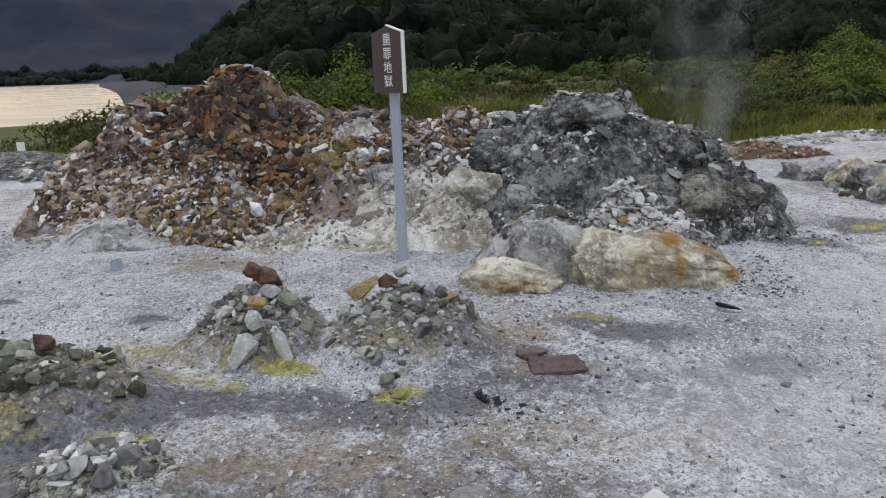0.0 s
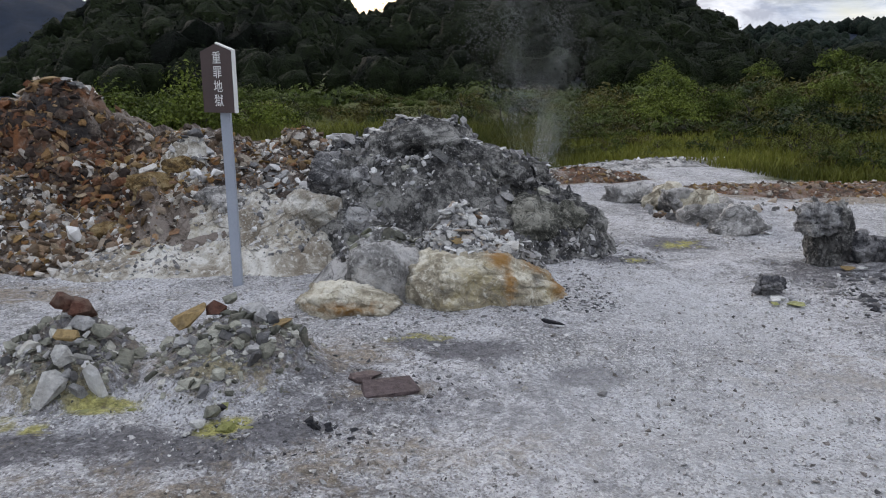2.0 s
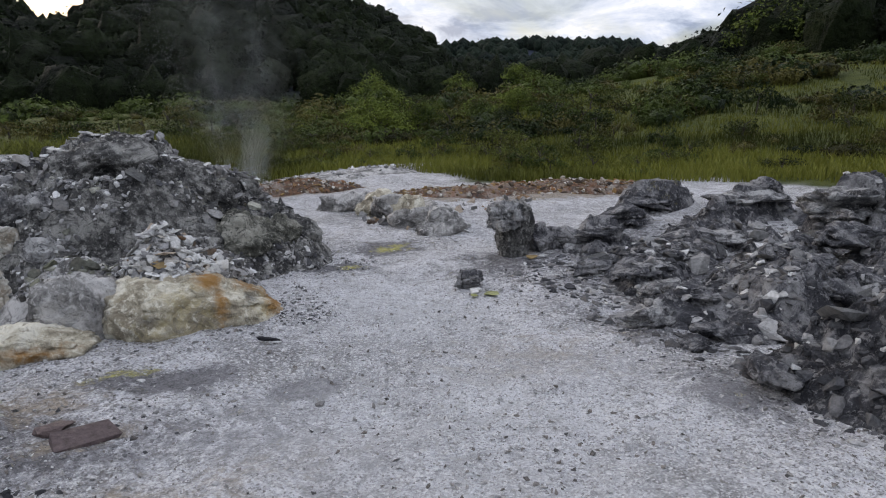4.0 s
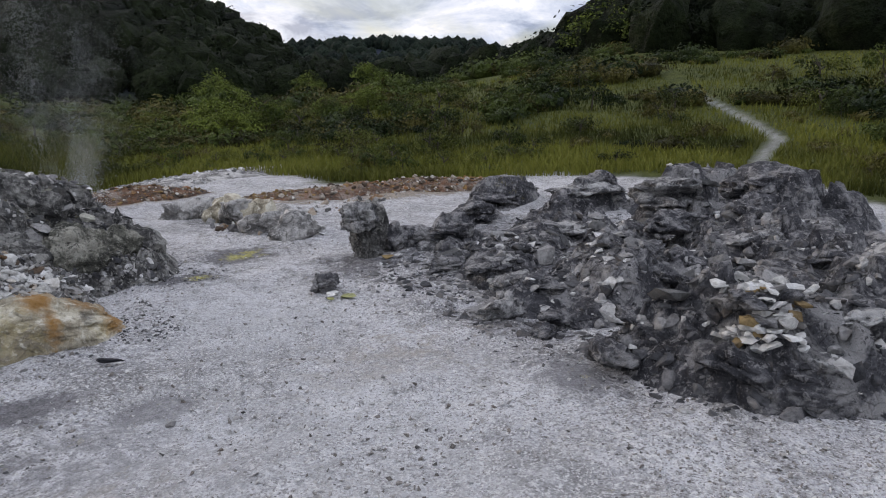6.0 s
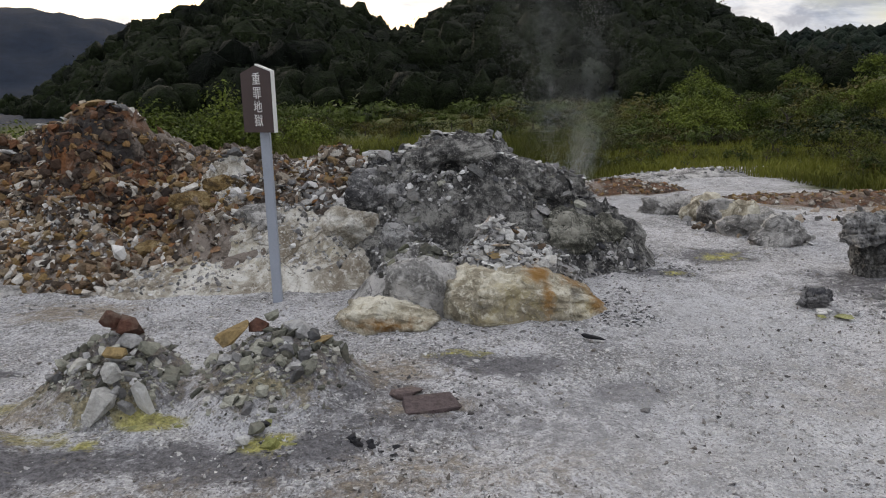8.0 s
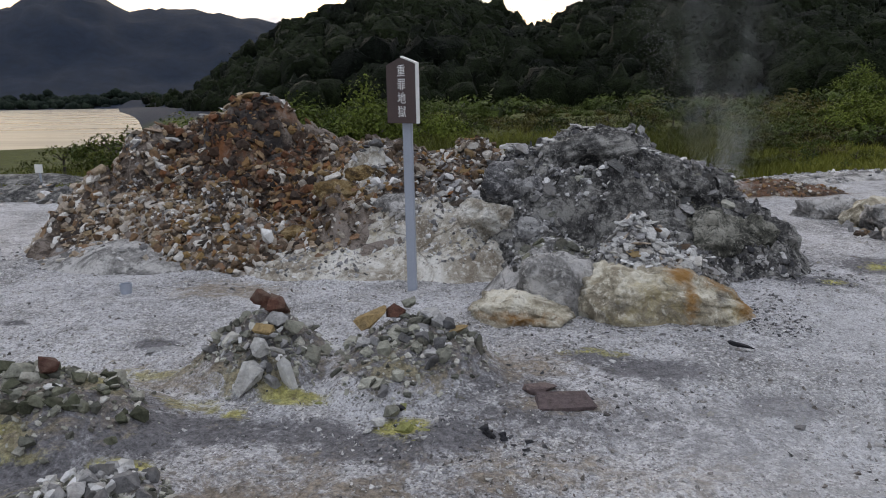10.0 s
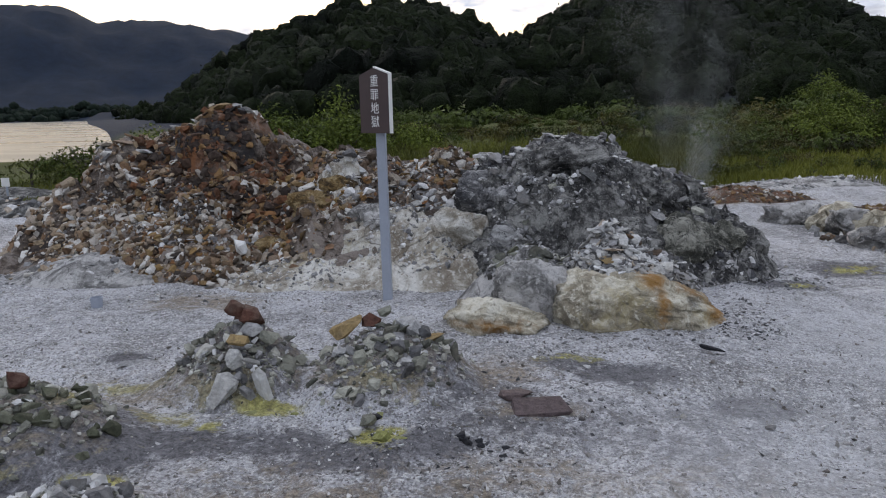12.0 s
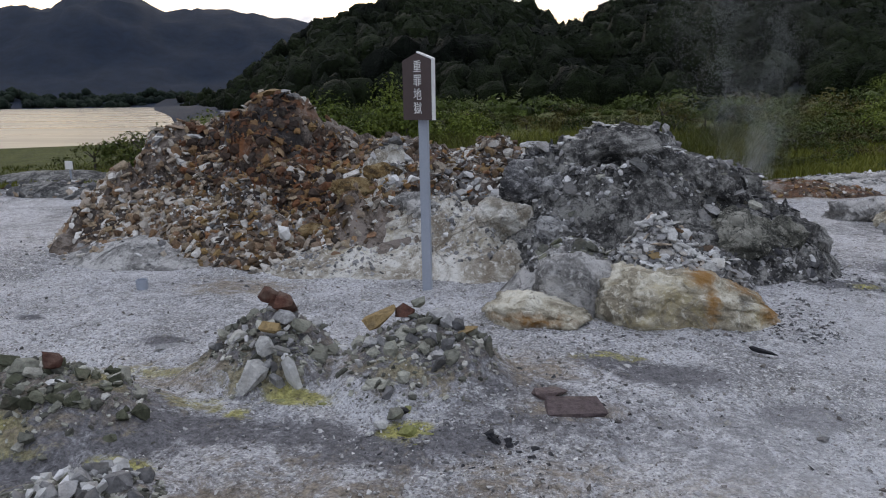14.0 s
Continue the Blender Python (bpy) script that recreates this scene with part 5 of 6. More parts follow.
post = part("post", box_bm(0.075, 0.06, 1.95, (0.0, 0, 0.87)), POST_GREY, sign)
post.rotation_euler = (0, radians(-0.3), 0)
W2, Z0, Z1, Z2 = 0.165, 1.385, 1.84, 1.893
board = part("board", outline_bm([(-W2, Z0), (W2, Z0), (W2, Z1), (0, Z2), (-W2, Z1)], 0.03, -0.075), BOARD_BROWN, sign)
board.rotation_euler = (0, 0, radians(-36))
rim = part("white_edge", outline_bm([(W2 + 0.001, Z0), (W2 + 0.012, Z0), (W2 + 0.012, Z1 + 0.008), (0, Z2 + 0.012), (0, Z2 + 0.001), (W2 + 0.001, Z1)], 0.03, -0.074), WHITE_PAINT, board, "white painted edge strip")
for k, ch in enumerate("重罪地獄"):
    cu = bpy.data.curves.new("character", "FONT")
    cu.body, cu.size, cu.extrude, cu.align_x, cu.align_y = ch, 0.098, 0.0008, "CENTER", "CENTER"
    tmp = bpy.data.objects.new("character", cu)
    scene.collection.objects.link(tmp)
    bpy.context.view_layer.update()
    me = bpy.data.meshes.new_from_object(tmp.evaluated_get(bpy.context.evaluated_depsgraph_get()))
    bpy.data.objects.remove(tmp)
    me.materials.clear()
    me.materials.append(WHITE_PAINT)
    ob = new("character", me)
    ob.parent = board
    ob.matrix_basis = pose(0.01, -0.0775, 1.785 - 0.105 * k, 90, 0, 0)

small = thing("small_sign", "small white square sign on a thin post", "sign", (-8.78, 12.9, 0))
part("post", box_bm(0.03, 0.03, 0.5, (0, 0, 0.18)), POST_GREY, small)
part("plate", box_bm(0.17, 0.015, 0.17, (0, -0.025, 0.36)), WHITE_PAINT, small)
cup = bmesh.new()
bmesh.ops.create_cone(cup, cap_ends=True, segments=20, radius1=0.045, radius2=0.05, depth=0.085)
bmesh.ops.delete(cup, geom=[f for f in cup.faces if f.normal.z > 0.9], context="FACES")
cup = part("offering_cup", cup, POST_GREY)
cup.location = (-2.41, 5.4, 0.04)
md = cup.modifiers.new("wall", "SOLIDIFY")
md.thickness = 0.006
tagged(cup, "small grey open cup standing on gravel", "cup")

# ---------------------------------------------------------------- right-hand outcrop
def field_stain(x, y, z):
    st = np.zeros((len(x), 3))
    st[:, 0] = 0.3
    st[:, 1] = 0.3 * spot(x, y, 8.7, 7.4, 0.8, 0.5)
    return st


field = thing("rock_outcrop", "charcoal grey craggy outcrop of altered lava with pale crusts", "rock outcrop", (6.8, 4.0, 0))
FIELD = [(5.3, 1.75, 0.8, 0.62, 10, 0.36, 2.8), (4.95, 2.2, 0.5, 0.42, 40, 0.28, 2.6), (6.3, 1.4, 1.4, 1.0, 0, 0.42, 2.2), (5.9, 3.2, 0.9, 0.42, 15, 0.26, 2), (6.7, 4.0, 1.4, 0.4, 22, 0.34, 2), (7.8, 3.2, 1.8, 0.8, 15, 0.42, 2), (6.6, 4.9, 1.3, 0.3, 25, 0.24, 2), (7.9, 5.8, 1.7, 0.4, 25, 0.28, 2),
         (8.7, 4.5, 0.9, 0.5, 10, 0.6, 2.6), (9.3, 6.4, 1.2, 0.5, 20, 0.38, 2.0), (10.0, 3.8, 1.4, 0.9, 0, 0.56, 2), (8.8, 7.6, 1.0, 0.4, 15, 0.38, 2.2), (5.15, 3.6, 0.42, 0.25, 20, 0.18, 2), (7.2, 2.4, 1.6, 0.7, 10, 0.4, 2), (10.6, 5.4, 1.4, 0.8, 0, 0.5, 2), (6.2, 5.6, 0.5, 0.22, 20, 0.2, 2), (5.9, 4.75, 0.7, 0.2, 15, 0.14, 2), (6.2, 5.15, 0.9, 0.18, 15, 0.15, 2), (5.6, 4.3, 0.5, 0.15, 20, 0.1, 2), (7.2, 6.6, 0.9, 0.25, 20, 0.25, 2)]
field_core = height_mound("core", LAVA, FIELD, (3.9, -0.2, 12.2, 8.6), 0.042, 0.1, 2.2, field_stain, True, 0.19, None, 0.14, 0.05)
under(field_core, field)
Fl = tree_of(field_core)
rnd = random.Random(77)
BOULDERS = [crag_bm(60 + k, (1.1, 0.72, 0.55), 4, 12, 0.5, 0.2, 0.35, 0.1) for k in range(12)]
boulder_data = []
for bm in BOULDERS:
    me = bpy.data.meshes.new("boulder")
    bm.to_mesh(me)
    bm.free()
    me.materials.append(CRUST if len(boulder_data) > 7 else LAVA)
    me.polygons.foreach_set("use_smooth", [True] * len(me.polygons))
    boulder_data.append(me)


def field_boulder(x, y, z, s, k, turn, tall=1.0):
    ob = new("boulder", boulder_data[k])
    ob.parent = field
    ob.matrix_basis = Matrix.Translation(Vector((x, y, z)) - field.location) @ pose(0, 0, 0, *turn) @ Matrix.Diagonal((s, s, s * tall, 1))


for k in range(110):
    cx, cy, rx, ry, tn, h, p = rnd.choice(FIELD)
    a, q = rnd.uniform(0, 6.28), math.sqrt(rnd.random()) * 1.05
    u, v = rx * q * math.cos(a), ry * q * math.sin(a)
    x, y = cx + u * math.cos(radians(tn)) - v * math.sin(radians(tn)), cy + u * math.sin(radians(tn)) + v * math.cos(radians(tn))
    hit, nor = drop(Fl, x, y)
    if hit is not None and hit.z > -0.05:
        field_boulder(x, y, hit.z - 0.04, rnd.uniform(0.2, 0.62), rnd.randrange(11), (rnd.gauss(0, 9), rnd.gauss(0, 9), 20 + rnd.gauss(0, 20)), rnd.uniform(0.35, 0.7))
for x, y, z, s, k, turn, tall in [(8.75, 4.55, 0.4, 1.4, 8, (0, 5, 20), 0.55), (8.2, 4.4, 0.38, 0.7, 9, (0, 0, 50), 0.5), (9.2, 6.3, 0.24, 1.1, 10, (0, 0, 10), 0.4), (10.0, 4.2, 0.4, 1.4, 3, (0, 0, 0), 0.7), (8.7, 7.5, 0.12, 1.1, 4, (0, 0, 15), 0.4), (5.3, 1.95, 0.14, 0.6, 1, (0, 0, 20), 0.7), (4.75, 2.05, 0.08, 0.5, 2, (0, 0, 70), 0.8),
                                  (5.0, 1.55, 0.15, 0.6, 3, (0, 0, 100), 1.0), (4.75, 2.4, 0.06, 0.45, 5, (0, 0, 20), 0.8), (5.3, 3.65, 0.08, 0.55, 6, (0, 0, 20), 0.8), (5.0, 3.15, 0.04, 0.3, 7, (0, 0, 0), 0.6), (5.35, 4.85, 0.06, 0.5, 5, (0, 0, 25), 0.6), (7.4, 3.8, 0.35, 0.7, 2, (0, 0, 0), 0.6), (5.05, 3.62, 0.06, 0.5, 9, (0, 0, 15), 0.7), (5.35, 3.9, 0.06, 0.55, 8, (0, 0, 30), 0.7), (4.72, 3.06, 0.0, 0.26, 3, (0, 0, 20), 0.8), (4.6, 2.42, 0.06, 0.45, 4, (0, 0, 60), 0.8), (4.8, 2.15, 0.1, 0.5, 6, (0, 10, 100), 0.8), (4.9, 1.4, 0.08, 0.6, 1, (0, 0, 130), 0.8)]:
    field_boulder(x, y, z, s, k, turn, tall)
for me in boulder_data:
    a = me.color_attributes.new("stain", "FLOAT_COLOR", "POINT")
    co = np.zeros(len(me.vertices) * 3)
    me.vertices.foreach_get("co", co)
    dat = np.zeros((len(me.vertices), 4), dtype=np.float32)
    dat[:, 0] = 0.28
    a.data.foreach_set("color", dat.ravel())
scatter(field, Fl, [(6.0, 3.2, 1.5, 1.0, 2), (7.2, 3.5, 1.5, 1.2, 2), (5.4, 1.7, 0.5, 0.4, 0.6)], 110, 0.05, 0.16, 91, [GREY_STONE, GREY_STONE, WHITE_STONE], 0.6, low=-0.02)
scatter_joined("rubble", LAVA_LOOSE, field, tree_of(field_core, ground), [(6.0, 3.2, 1.6, 1.8, 2), (7.5, 4.2, 2.2, 2.2, 2), (5.2, 1.8, 0.9, 0.7, 1), (5.4, 4.6, 0.8, 1.0, 1)], 4600, 0.02, 0.14, 92, low=-0.1)
scatter(field, Fl, [(5.4, 2.0, 0.6, 0.5, 1), (6.0, 3.4, 1.0, 0.8, 2), (7.0, 3.8, 1.4, 1.2, 2), (8.3, 4.6, 1.2, 1.2, 1.2), (6.4, 4.9, 1.0, 0.6, 1)], 170, 0.1, 0.36, 93, [DARK_STONE, DARK_STONE, DARK_STONE, GREY_STONE], 0.85, sink=0.1, low=-0.02)
white_heap = thing("stone_heap", "small heap of whitish and yellowish stones on dark rock", "stone heap", (4.92, 1.62, 0.25))
rnd = random.Random(12)
for k in range(64):
    x, y = 4.92 + rnd.gauss(0, 0.1), 1.62 + rnd.gauss(0, 0.1)
    hit, nor = drop(Fl, x, y)
    z = (hit.z if hit else 0.35) + rnd.uniform(0.0, 0.1)
    put_stone(white_heap, (x, y, z), rnd.uniform(0.06, 0.15), 1200 + k, rnd.choice([WHITE_STONE, WHITE_STONE, WHITE_STONE, WHITE_STONE, OCHRE_STONE, GREY_STONE]), rnd.choice(["slab", "chunk"]))

stump = thing("rock_stack", "dark grey weathered rock stack standing on gravel", "rock", (5.2, 5.9, 0))
for k, (dx, dy, z, sx, sy, sz, tilt, mat) in enumerate([(0.03, 0.0, 0.16, 0.38, 0.4, 0.66, 8, DARK), (-0.04, 0.02, 0.4, 0.66, 0.45, 0.28, 8, CRUST), (0.34, 0.1, 0.08, 0.5, 0.4, 0.42, 20, LAVA), (0.66, 0.1, 0.05, 0.5, 0.4, 0.3, 0, LAVA)]):
    bo = part("block", crag_bm(140 + k, (sx, sy, sz), 5, 10, 0.5, 0.18), mat, stump, smooth=True)
    bo.matrix_basis = pose(dx, dy, z, 0, tilt, 40 * k)
for k, (x, y, s) in enumerate([(5.25, 5.62, 0.14), (5.38, 5.62, 0.12), (5.5, 5.7, 0.1)]):
    put_stone(stump, (x, y, 0.03), s, 1300 + k, [OCHRE_STONE, WHITE_STONE, GREY_STONE][k], "slab", (0, 5, 20 * k))
mid = thing("rock_clump", "dark grey lump of rock with small whitish stones", "rock", (4.2, 5.05, 0))
ob = new("block", boulder_data[5])
ob.parent = mid
ob.matrix_basis = pose(0.0, 0.05, 0.05, 0, 0, 30) @ Matrix.Diagonal((0.3, 0.3, 0.3, 1))
for k, (x, y, s) in enumerate([(4.15, 4.85, 0.12), (4.24, 4.82, 0.1), (4.2, 4.7, 0.16), (4.1, 4.8, 0.08), (4.32, 4.75, 0.06), (4.05, 4.72, 0.07)]):
    put_stone(mid, (x, y, 0.02), s, 1320 + k, [WHITE_STONE, GREY_STONE, YELLOW_STONE][k % 3], "slab", (0, 5, 50 * k))

# pale boulders along the back of the path
row = thing("boulder_row", "row of pale grey and ochre boulders beside the path", "boulders", (5.0, 8.3, 0))
for k, (x, y, z, sx, sy, sz, mat) in enumerate([(4.8, 9.6, 0.08, 0.55, 0.45, 0.45, PALE), (5.0, 9.1, 0.12, 0.4, 0.4, 0.45, CREAM), (5.0, 8.7, 0.14, 0.45, 0.4, 0.42, PALE), (5.2, 8.3, 0.1, 0.4, 0.35, 0.45, CREAM), (5.1, 7.9, 0.1, 0.5, 0.4, 0.4, PALE), (5.18, 7.45, 0.08, 0.5, 0.42, 0.42, PALE), (5.6, 8.7, 0.06, 0.5, 0.4, 0.3, PALE)]):
    bo = part("boulder", crag_bm(80 + k, (sx * 1.7, sy * 1.2, sz * 0.95), 4, 12, 0.5, 0.16), mat, row, smooth=True)
    bo.matrix_basis = pose(x - 5.0, y - 8.3, z, 0, 0, 40 * k)
G = tree_of(ground)
scatter(row, G, [(5.0, 8.6, 0.4, 0.9, 2), (5.2, 7.6, 0.4, 0.4, 1), (6.5, 9.2, 1.6, 0.5, 1.5)], 220, 0.06, 0.26, 95, [GREY_STONE, WHITE_STONE, BROWN_STONE, DARK_STONE], 0.6)

# low rusty gravel ridges and the pale bank in front of the grass
rust_ridge = thing("rusty_ridge", "low ridge of rusty red gravel before the grass", "gravel ridge", (8.9, 9.5, 0))
rc = height_mound("core", BROWN, [(9.0, 9.6, 1.9, 0.5, -25, 0.2, 1.8), (6.9, 10.4, 1.4, 0.35, -15, 0.12, 1.8)], (5.2, 8.0, 11.5, 11.6), 0.07, 0.05, 1.1, lambda x, y, z: np.stack([0 * x, 0 * x, 0.5 + 0 * x], 1))
under(rc, rust_ridge)
scatter_joined("rubble", RUST_LOOSE, rust_ridge, tree_of(rc), [(9.0, 9.6, 1.8, 0.7, 2), (6.9, 10.4, 1.4, 0.4, 1)], 1500, 0.03, 0.16, 96, low=0.0)
rust_ridge_b = thing("rusty_ridge", "low ridge of rusty gravel behind the dark mound", "gravel ridge", (4.7, 11.9, 0))
rc = height_mound("core", BROWN, [(4.7, 12.0, 1.3, 0.4, 0, 0.24, 1.8)], (3.0, 11.2, 6.4, 12.8), 0.07, 0.05, 1.7, lambda x, y, z: np.stack([0 * x, 0 * x, 0.5 + 0 * x], 1))
under(rc, rust_ridge_b)
scatter_joined("rubble", RUST_LOOSE, rust_ridge_b, tree_of(rc), [(4.7, 12.0, 1.2, 0.4, 1)], 500, 0.03, 0.14, 97, low=0.0)
pale_bank = thing("pale_bank", "low pale gravel bank at the edge of the grass", "gravel bank", (7.5, 14.5, 0))
rc = height_mound("core", PALE, [(7.6, 14.6, 2.2, 0.6, 8, 0.13, 1.6), (5.6, 13.6, 1.4, 0.5, 20, 0.08, 1.6)], (3.6, 12.8, 10.8, 16.4), 0.08, 0.05, 2.9)
under(rc, pale_bank)
scatter_joined("rubble", GREY_LOOSE, pale_bank, tree_of(rc), [(7.6, 14.6, 2.2, 0.6, 2), (5.6, 13.6, 1.3, 0.5, 1)], 500, 0.03, 0.14, 99, low=-0.02)
left_rocks = thing("rubble_bank", "low bank of grey and rusty stones by the lakeside grass", "rubble bank", (-7.6, 11.2, 0))
rc = height_mound("core", DARK, [(-7.9, 11.4, 1.3, 0.5, 0, 0.22, 1.7), (-9.6, 13.6, 1.8, 0.7, 0, 0.2, 1.6), (-6.6, 10.9, 0.8, 0.4, 0, 0.24, 1.7)], (-12, 10, -5, 15), 0.07, 0.06, 3.7, lambda x, y, z: np.stack([0.5 + 0 * x, 0 * x, 0 * x], 1))
under(rc, left_rocks)
scatter(left_rocks, tree_of(rc, ground), [(-7.6, 11.2, 1.5, 0.5, 2), (-6.5, 10.8, 0.8, 0.4, 1)], 150, 0.07, 0.26, 98, [GREY_STONE, BROWN_STONE, DARK_STONE], 0.6)
# ---------------------------------------------------------------- chips round the feet of the rocks
foot_chips = scatter_joined("rock_chips", GREY_LOOSE, None, G, [(1.6, 4.75, 1.1, 0.3, 2), (2.7, 5.2, 0.4, 0.5, 2), (0.5, 6.2, 0.9, 0.4, 1.5), (2.9, 6.2, 0.9, 0.4, 1.5), (3.6, 6.9, 0.4, 0.7, 1), (-1.8, 5.9, 1.2, 0.4, 2), (-3.6, 6.4, 0.8, 0.4, 1.5), (-4.6, 6.9, 0.5, 0.5, 1.5), (4.7, 3.2, 0.4, 0.9, 1.5), (4.5, 5.0, 0.7, 0.6, 1), (4.9, 7.6, 0.5, 0.9, 1.5), (0.2, 3.7, 0.8, 0.4, 1.2), (-0.6, 3.6, 0.5, 0.3, 0.8), (1.0, 4.3, 0.7, 0.4, 1.2)], 4200, 0.01, 0.065, 120, (SLABS, GRAINS), sink=0.08, tilt=0.5, power=2.6)
tagged(foot_chips, "small grey and whitish rock chips strewn round the rocks", "rock chips", kind="stuff")
dark_chips = scatter_joined("rock_chips", LAVA_LOOSE, None, G, [(2.65, 4.9, 0.3, 0.3, 1.5), (4.6, 2.9, 0.4, 0.9, 2), (4.9, 4.6, 0.6, 0.8, 2), (3.3, 6.4, 0.6, 0.4, 1), (0.6, 3.05, 0.5, 0.25, 1), (1.4, 3.6, 0.6, 0.4, 1)], 1600, 0.01, 0.06, 121, (SLABS, GRAINS), sink=0.08, tilt=0.5, power=2.4)
tagged(dark_chips, "small charcoal rock chips strewn beside the outcrop", "rock chips", kind="stuff")
# ---------------------------------------------------------------- pebbles over the gravel
def pebble_field(name, seed, n, r0, r1, smin, smax, power):
    rng = np.random.default_rng(seed)
    a = np.radians(rng.uniform(-45, 80, n * 3))
    r = r0 + (r1 - r0) * rng.random(n * 3) ** 1.2
    x, y = EYE[0] + r * np.sin(a), EYE[1] + r * np.cos(a)
    keep = rng.random(n * 3) * 1.5 > ground_stain(x, y).max(axis=1)
    rnd = random.Random(seed)
    items = []
    for px, py in zip(x[keep], y[keep]):
        if len(items) == n:
            break
        if noise.noise(Vector((px * 0.9, py * 0.9, 9.0))) + rnd.gauss(0, 0.35) < -0.1:
            continue
        s = smin * (smax / smin) ** (rnd.random() ** power)
        items.append((GRAINS, rnd.randrange(6), np.array((px, py, near_relief(px, py) + s * 0.1)), turn_matrix(rnd, 0.5) * s))
    ob = join_rocks(name, PEBBLE, items)
    return tagged(ob, "loose pale grey pebbles strewn over the gravel", "pebbles", kind="stuff")


pebble_field("pebbles", 402, 7000, 2.2, 6.5, 0.01, 0.042, 2.4)
pebble_field("pebbles", 401, 20000, 1.6, 9.0, 0.007, 0.045, 2.6)


# ---------------------------------------------------------------- plants
def leaf_cloud(rng, centres, radii, per, size, squash=0.8, shell=0.55, up=0.35):
    """Leaf blades (diamonds) around blob centres. Returns verts and quads."""
    c = np.repeat(np.asarray(centres, float), per, axis=0)
    rad = np.repeat(np.asarray(radii, float), per)
    n = len(c)
    d = rng.normal(size=(n, 3))
    d /= np.linalg.norm(d, axis=1)[:, None]
    d[:, 2] = np.abs(d[:, 2]) * 0.9 + d[:, 2] * 0.1
    rr = rad * (shell + (1 - shell) * rng.random(n) ** 0.5) * rng.uniform(0.85, 1.12, n)
    p = c + d * rr[:, None] * np.array([1, 1, squash])
    nor = d + rng.normal(size=(n, 3)) * 0.55 + np.array([0, 0, up])
    nor /= np.linalg.norm(nor, axis=1)[:, None]
    t = np.cross(nor, rng.normal(size=(n, 3)))
    t /= np.linalg.norm(t, axis=1)[:, None]
    b = np.cross(nor, t)
    s = (size if np.isscalar(size) else np.repeat(size, per)) * rng.uniform(0.6, 1.3, n)
    l, w = (s * 0.5)[:, None], (s * 0.27)[:, None]
    v = np.stack([p - t * l, p + b * w - t * l * 0.1, p + t * l - nor * l * 0.25, p - b * w - t * l * 0.1], 1).reshape(-1, 3)
    f = np.arange(n * 4).reshape(-1, 4)
    return v, f


def with_cores(v, f, centres, radii, squash, fill=0.8, seed=0, detail=1):
    """Add a lumpy inner mass to each blob, so that crowns are dense inside."""
    bm = bmesh.new()
    bmesh.ops.create_icosphere(bm, subdivisions=detail, radius=1)
    cv = np.array([p.co[:] for p in bm.verts])
    cf = np.array([[q.index for q in p.verts] for p in bm.faces])
    bm.free()
    rng = np.random.default_rng(seed)
    c, r = np.asarray(centres, float), np.asarray(radii, float)
    shapes = np.array([[1 + (0.55 if detail > 1 else 0.25) * noise.fractal(Vector(p) * 1.7 + Vector((k * 9.1, seed, k * 3.3)), 0.7, 2.2, 4) for p in cv] for k in range(24)])
    lump = shapes[rng.integers(0, 24, len(c))][:, :, None] * rng.uniform(0.96, 1.04, (len(c), len(cv), 1))
    spin = rng.uniform(0, math.tau, len(c))
    cs, sn = np.cos(spin)[:, None], np.sin(spin)[:, None]
    body = cv[None] * lump
    body = np.stack([body[:, :, 0] * cs - body[:, :, 1] * sn, body[:, :, 0] * sn + body[:, :, 1] * cs, body[:, :, 2]], -1)
    cores = c[:, None, :] + body * (r * fill)[:, None, None] * np.array([1, 1, squash])
    base = len(v)
    tri = (np.arange(len(c))[:, None, None] * len(cv) + cf[None]).reshape(-1, 3) + base
    return np.vstack([v, cores.reshape(-1, 3)]), f.tolist() + tri.tolist()


def trunk_bm(rng, h, r, limbs):
    bm = bmesh.new()

    def limb(a, b, r0, r1):
        ax = (b - a).normalized()
        u = ax.cross(Vector((0.3, 0.9, 0.2))).normalized()
        w = ax.cross(u)
        rings = []
        for q, rad in ((0, r0), (0.5, (r0 + r1) / 2 * 0.95), (1, r1)):
            mid = a.lerp(b, q) + u * rad * 0.5 * math.sin(q * 3)
            rings.append([bm.verts.new(mid + (u * math.cos(k * math.tau / 6) + w * math.sin(k * math.tau / 6)) * rad) for k in range(6)])
        for ra, rb in zip(rings, rings[1:]):
            for k in range(6):
                bm.faces.new((ra[k], ra[(k + 1) % 6], rb[(k + 1) % 6], rb[k]))

    top = Vector((rng.normal() * 0.05 * h, rng.normal() * 0.05 * h, h))
    limb(Vector((0, 0, -0.1)), top, r, r * 0.5)
    for _ in range(limbs):
        a = rng.uniform(0, math.tau)
        st = top * rng.uniform(0.45, 0.95)
        limb(st, st + Vector((math.cos(a) * h * 0.5, math.sin(a) * h * 0.5, h * rng.uniform(0.3, 0.6))), r * 0.45, r * 0.15)
    return bm


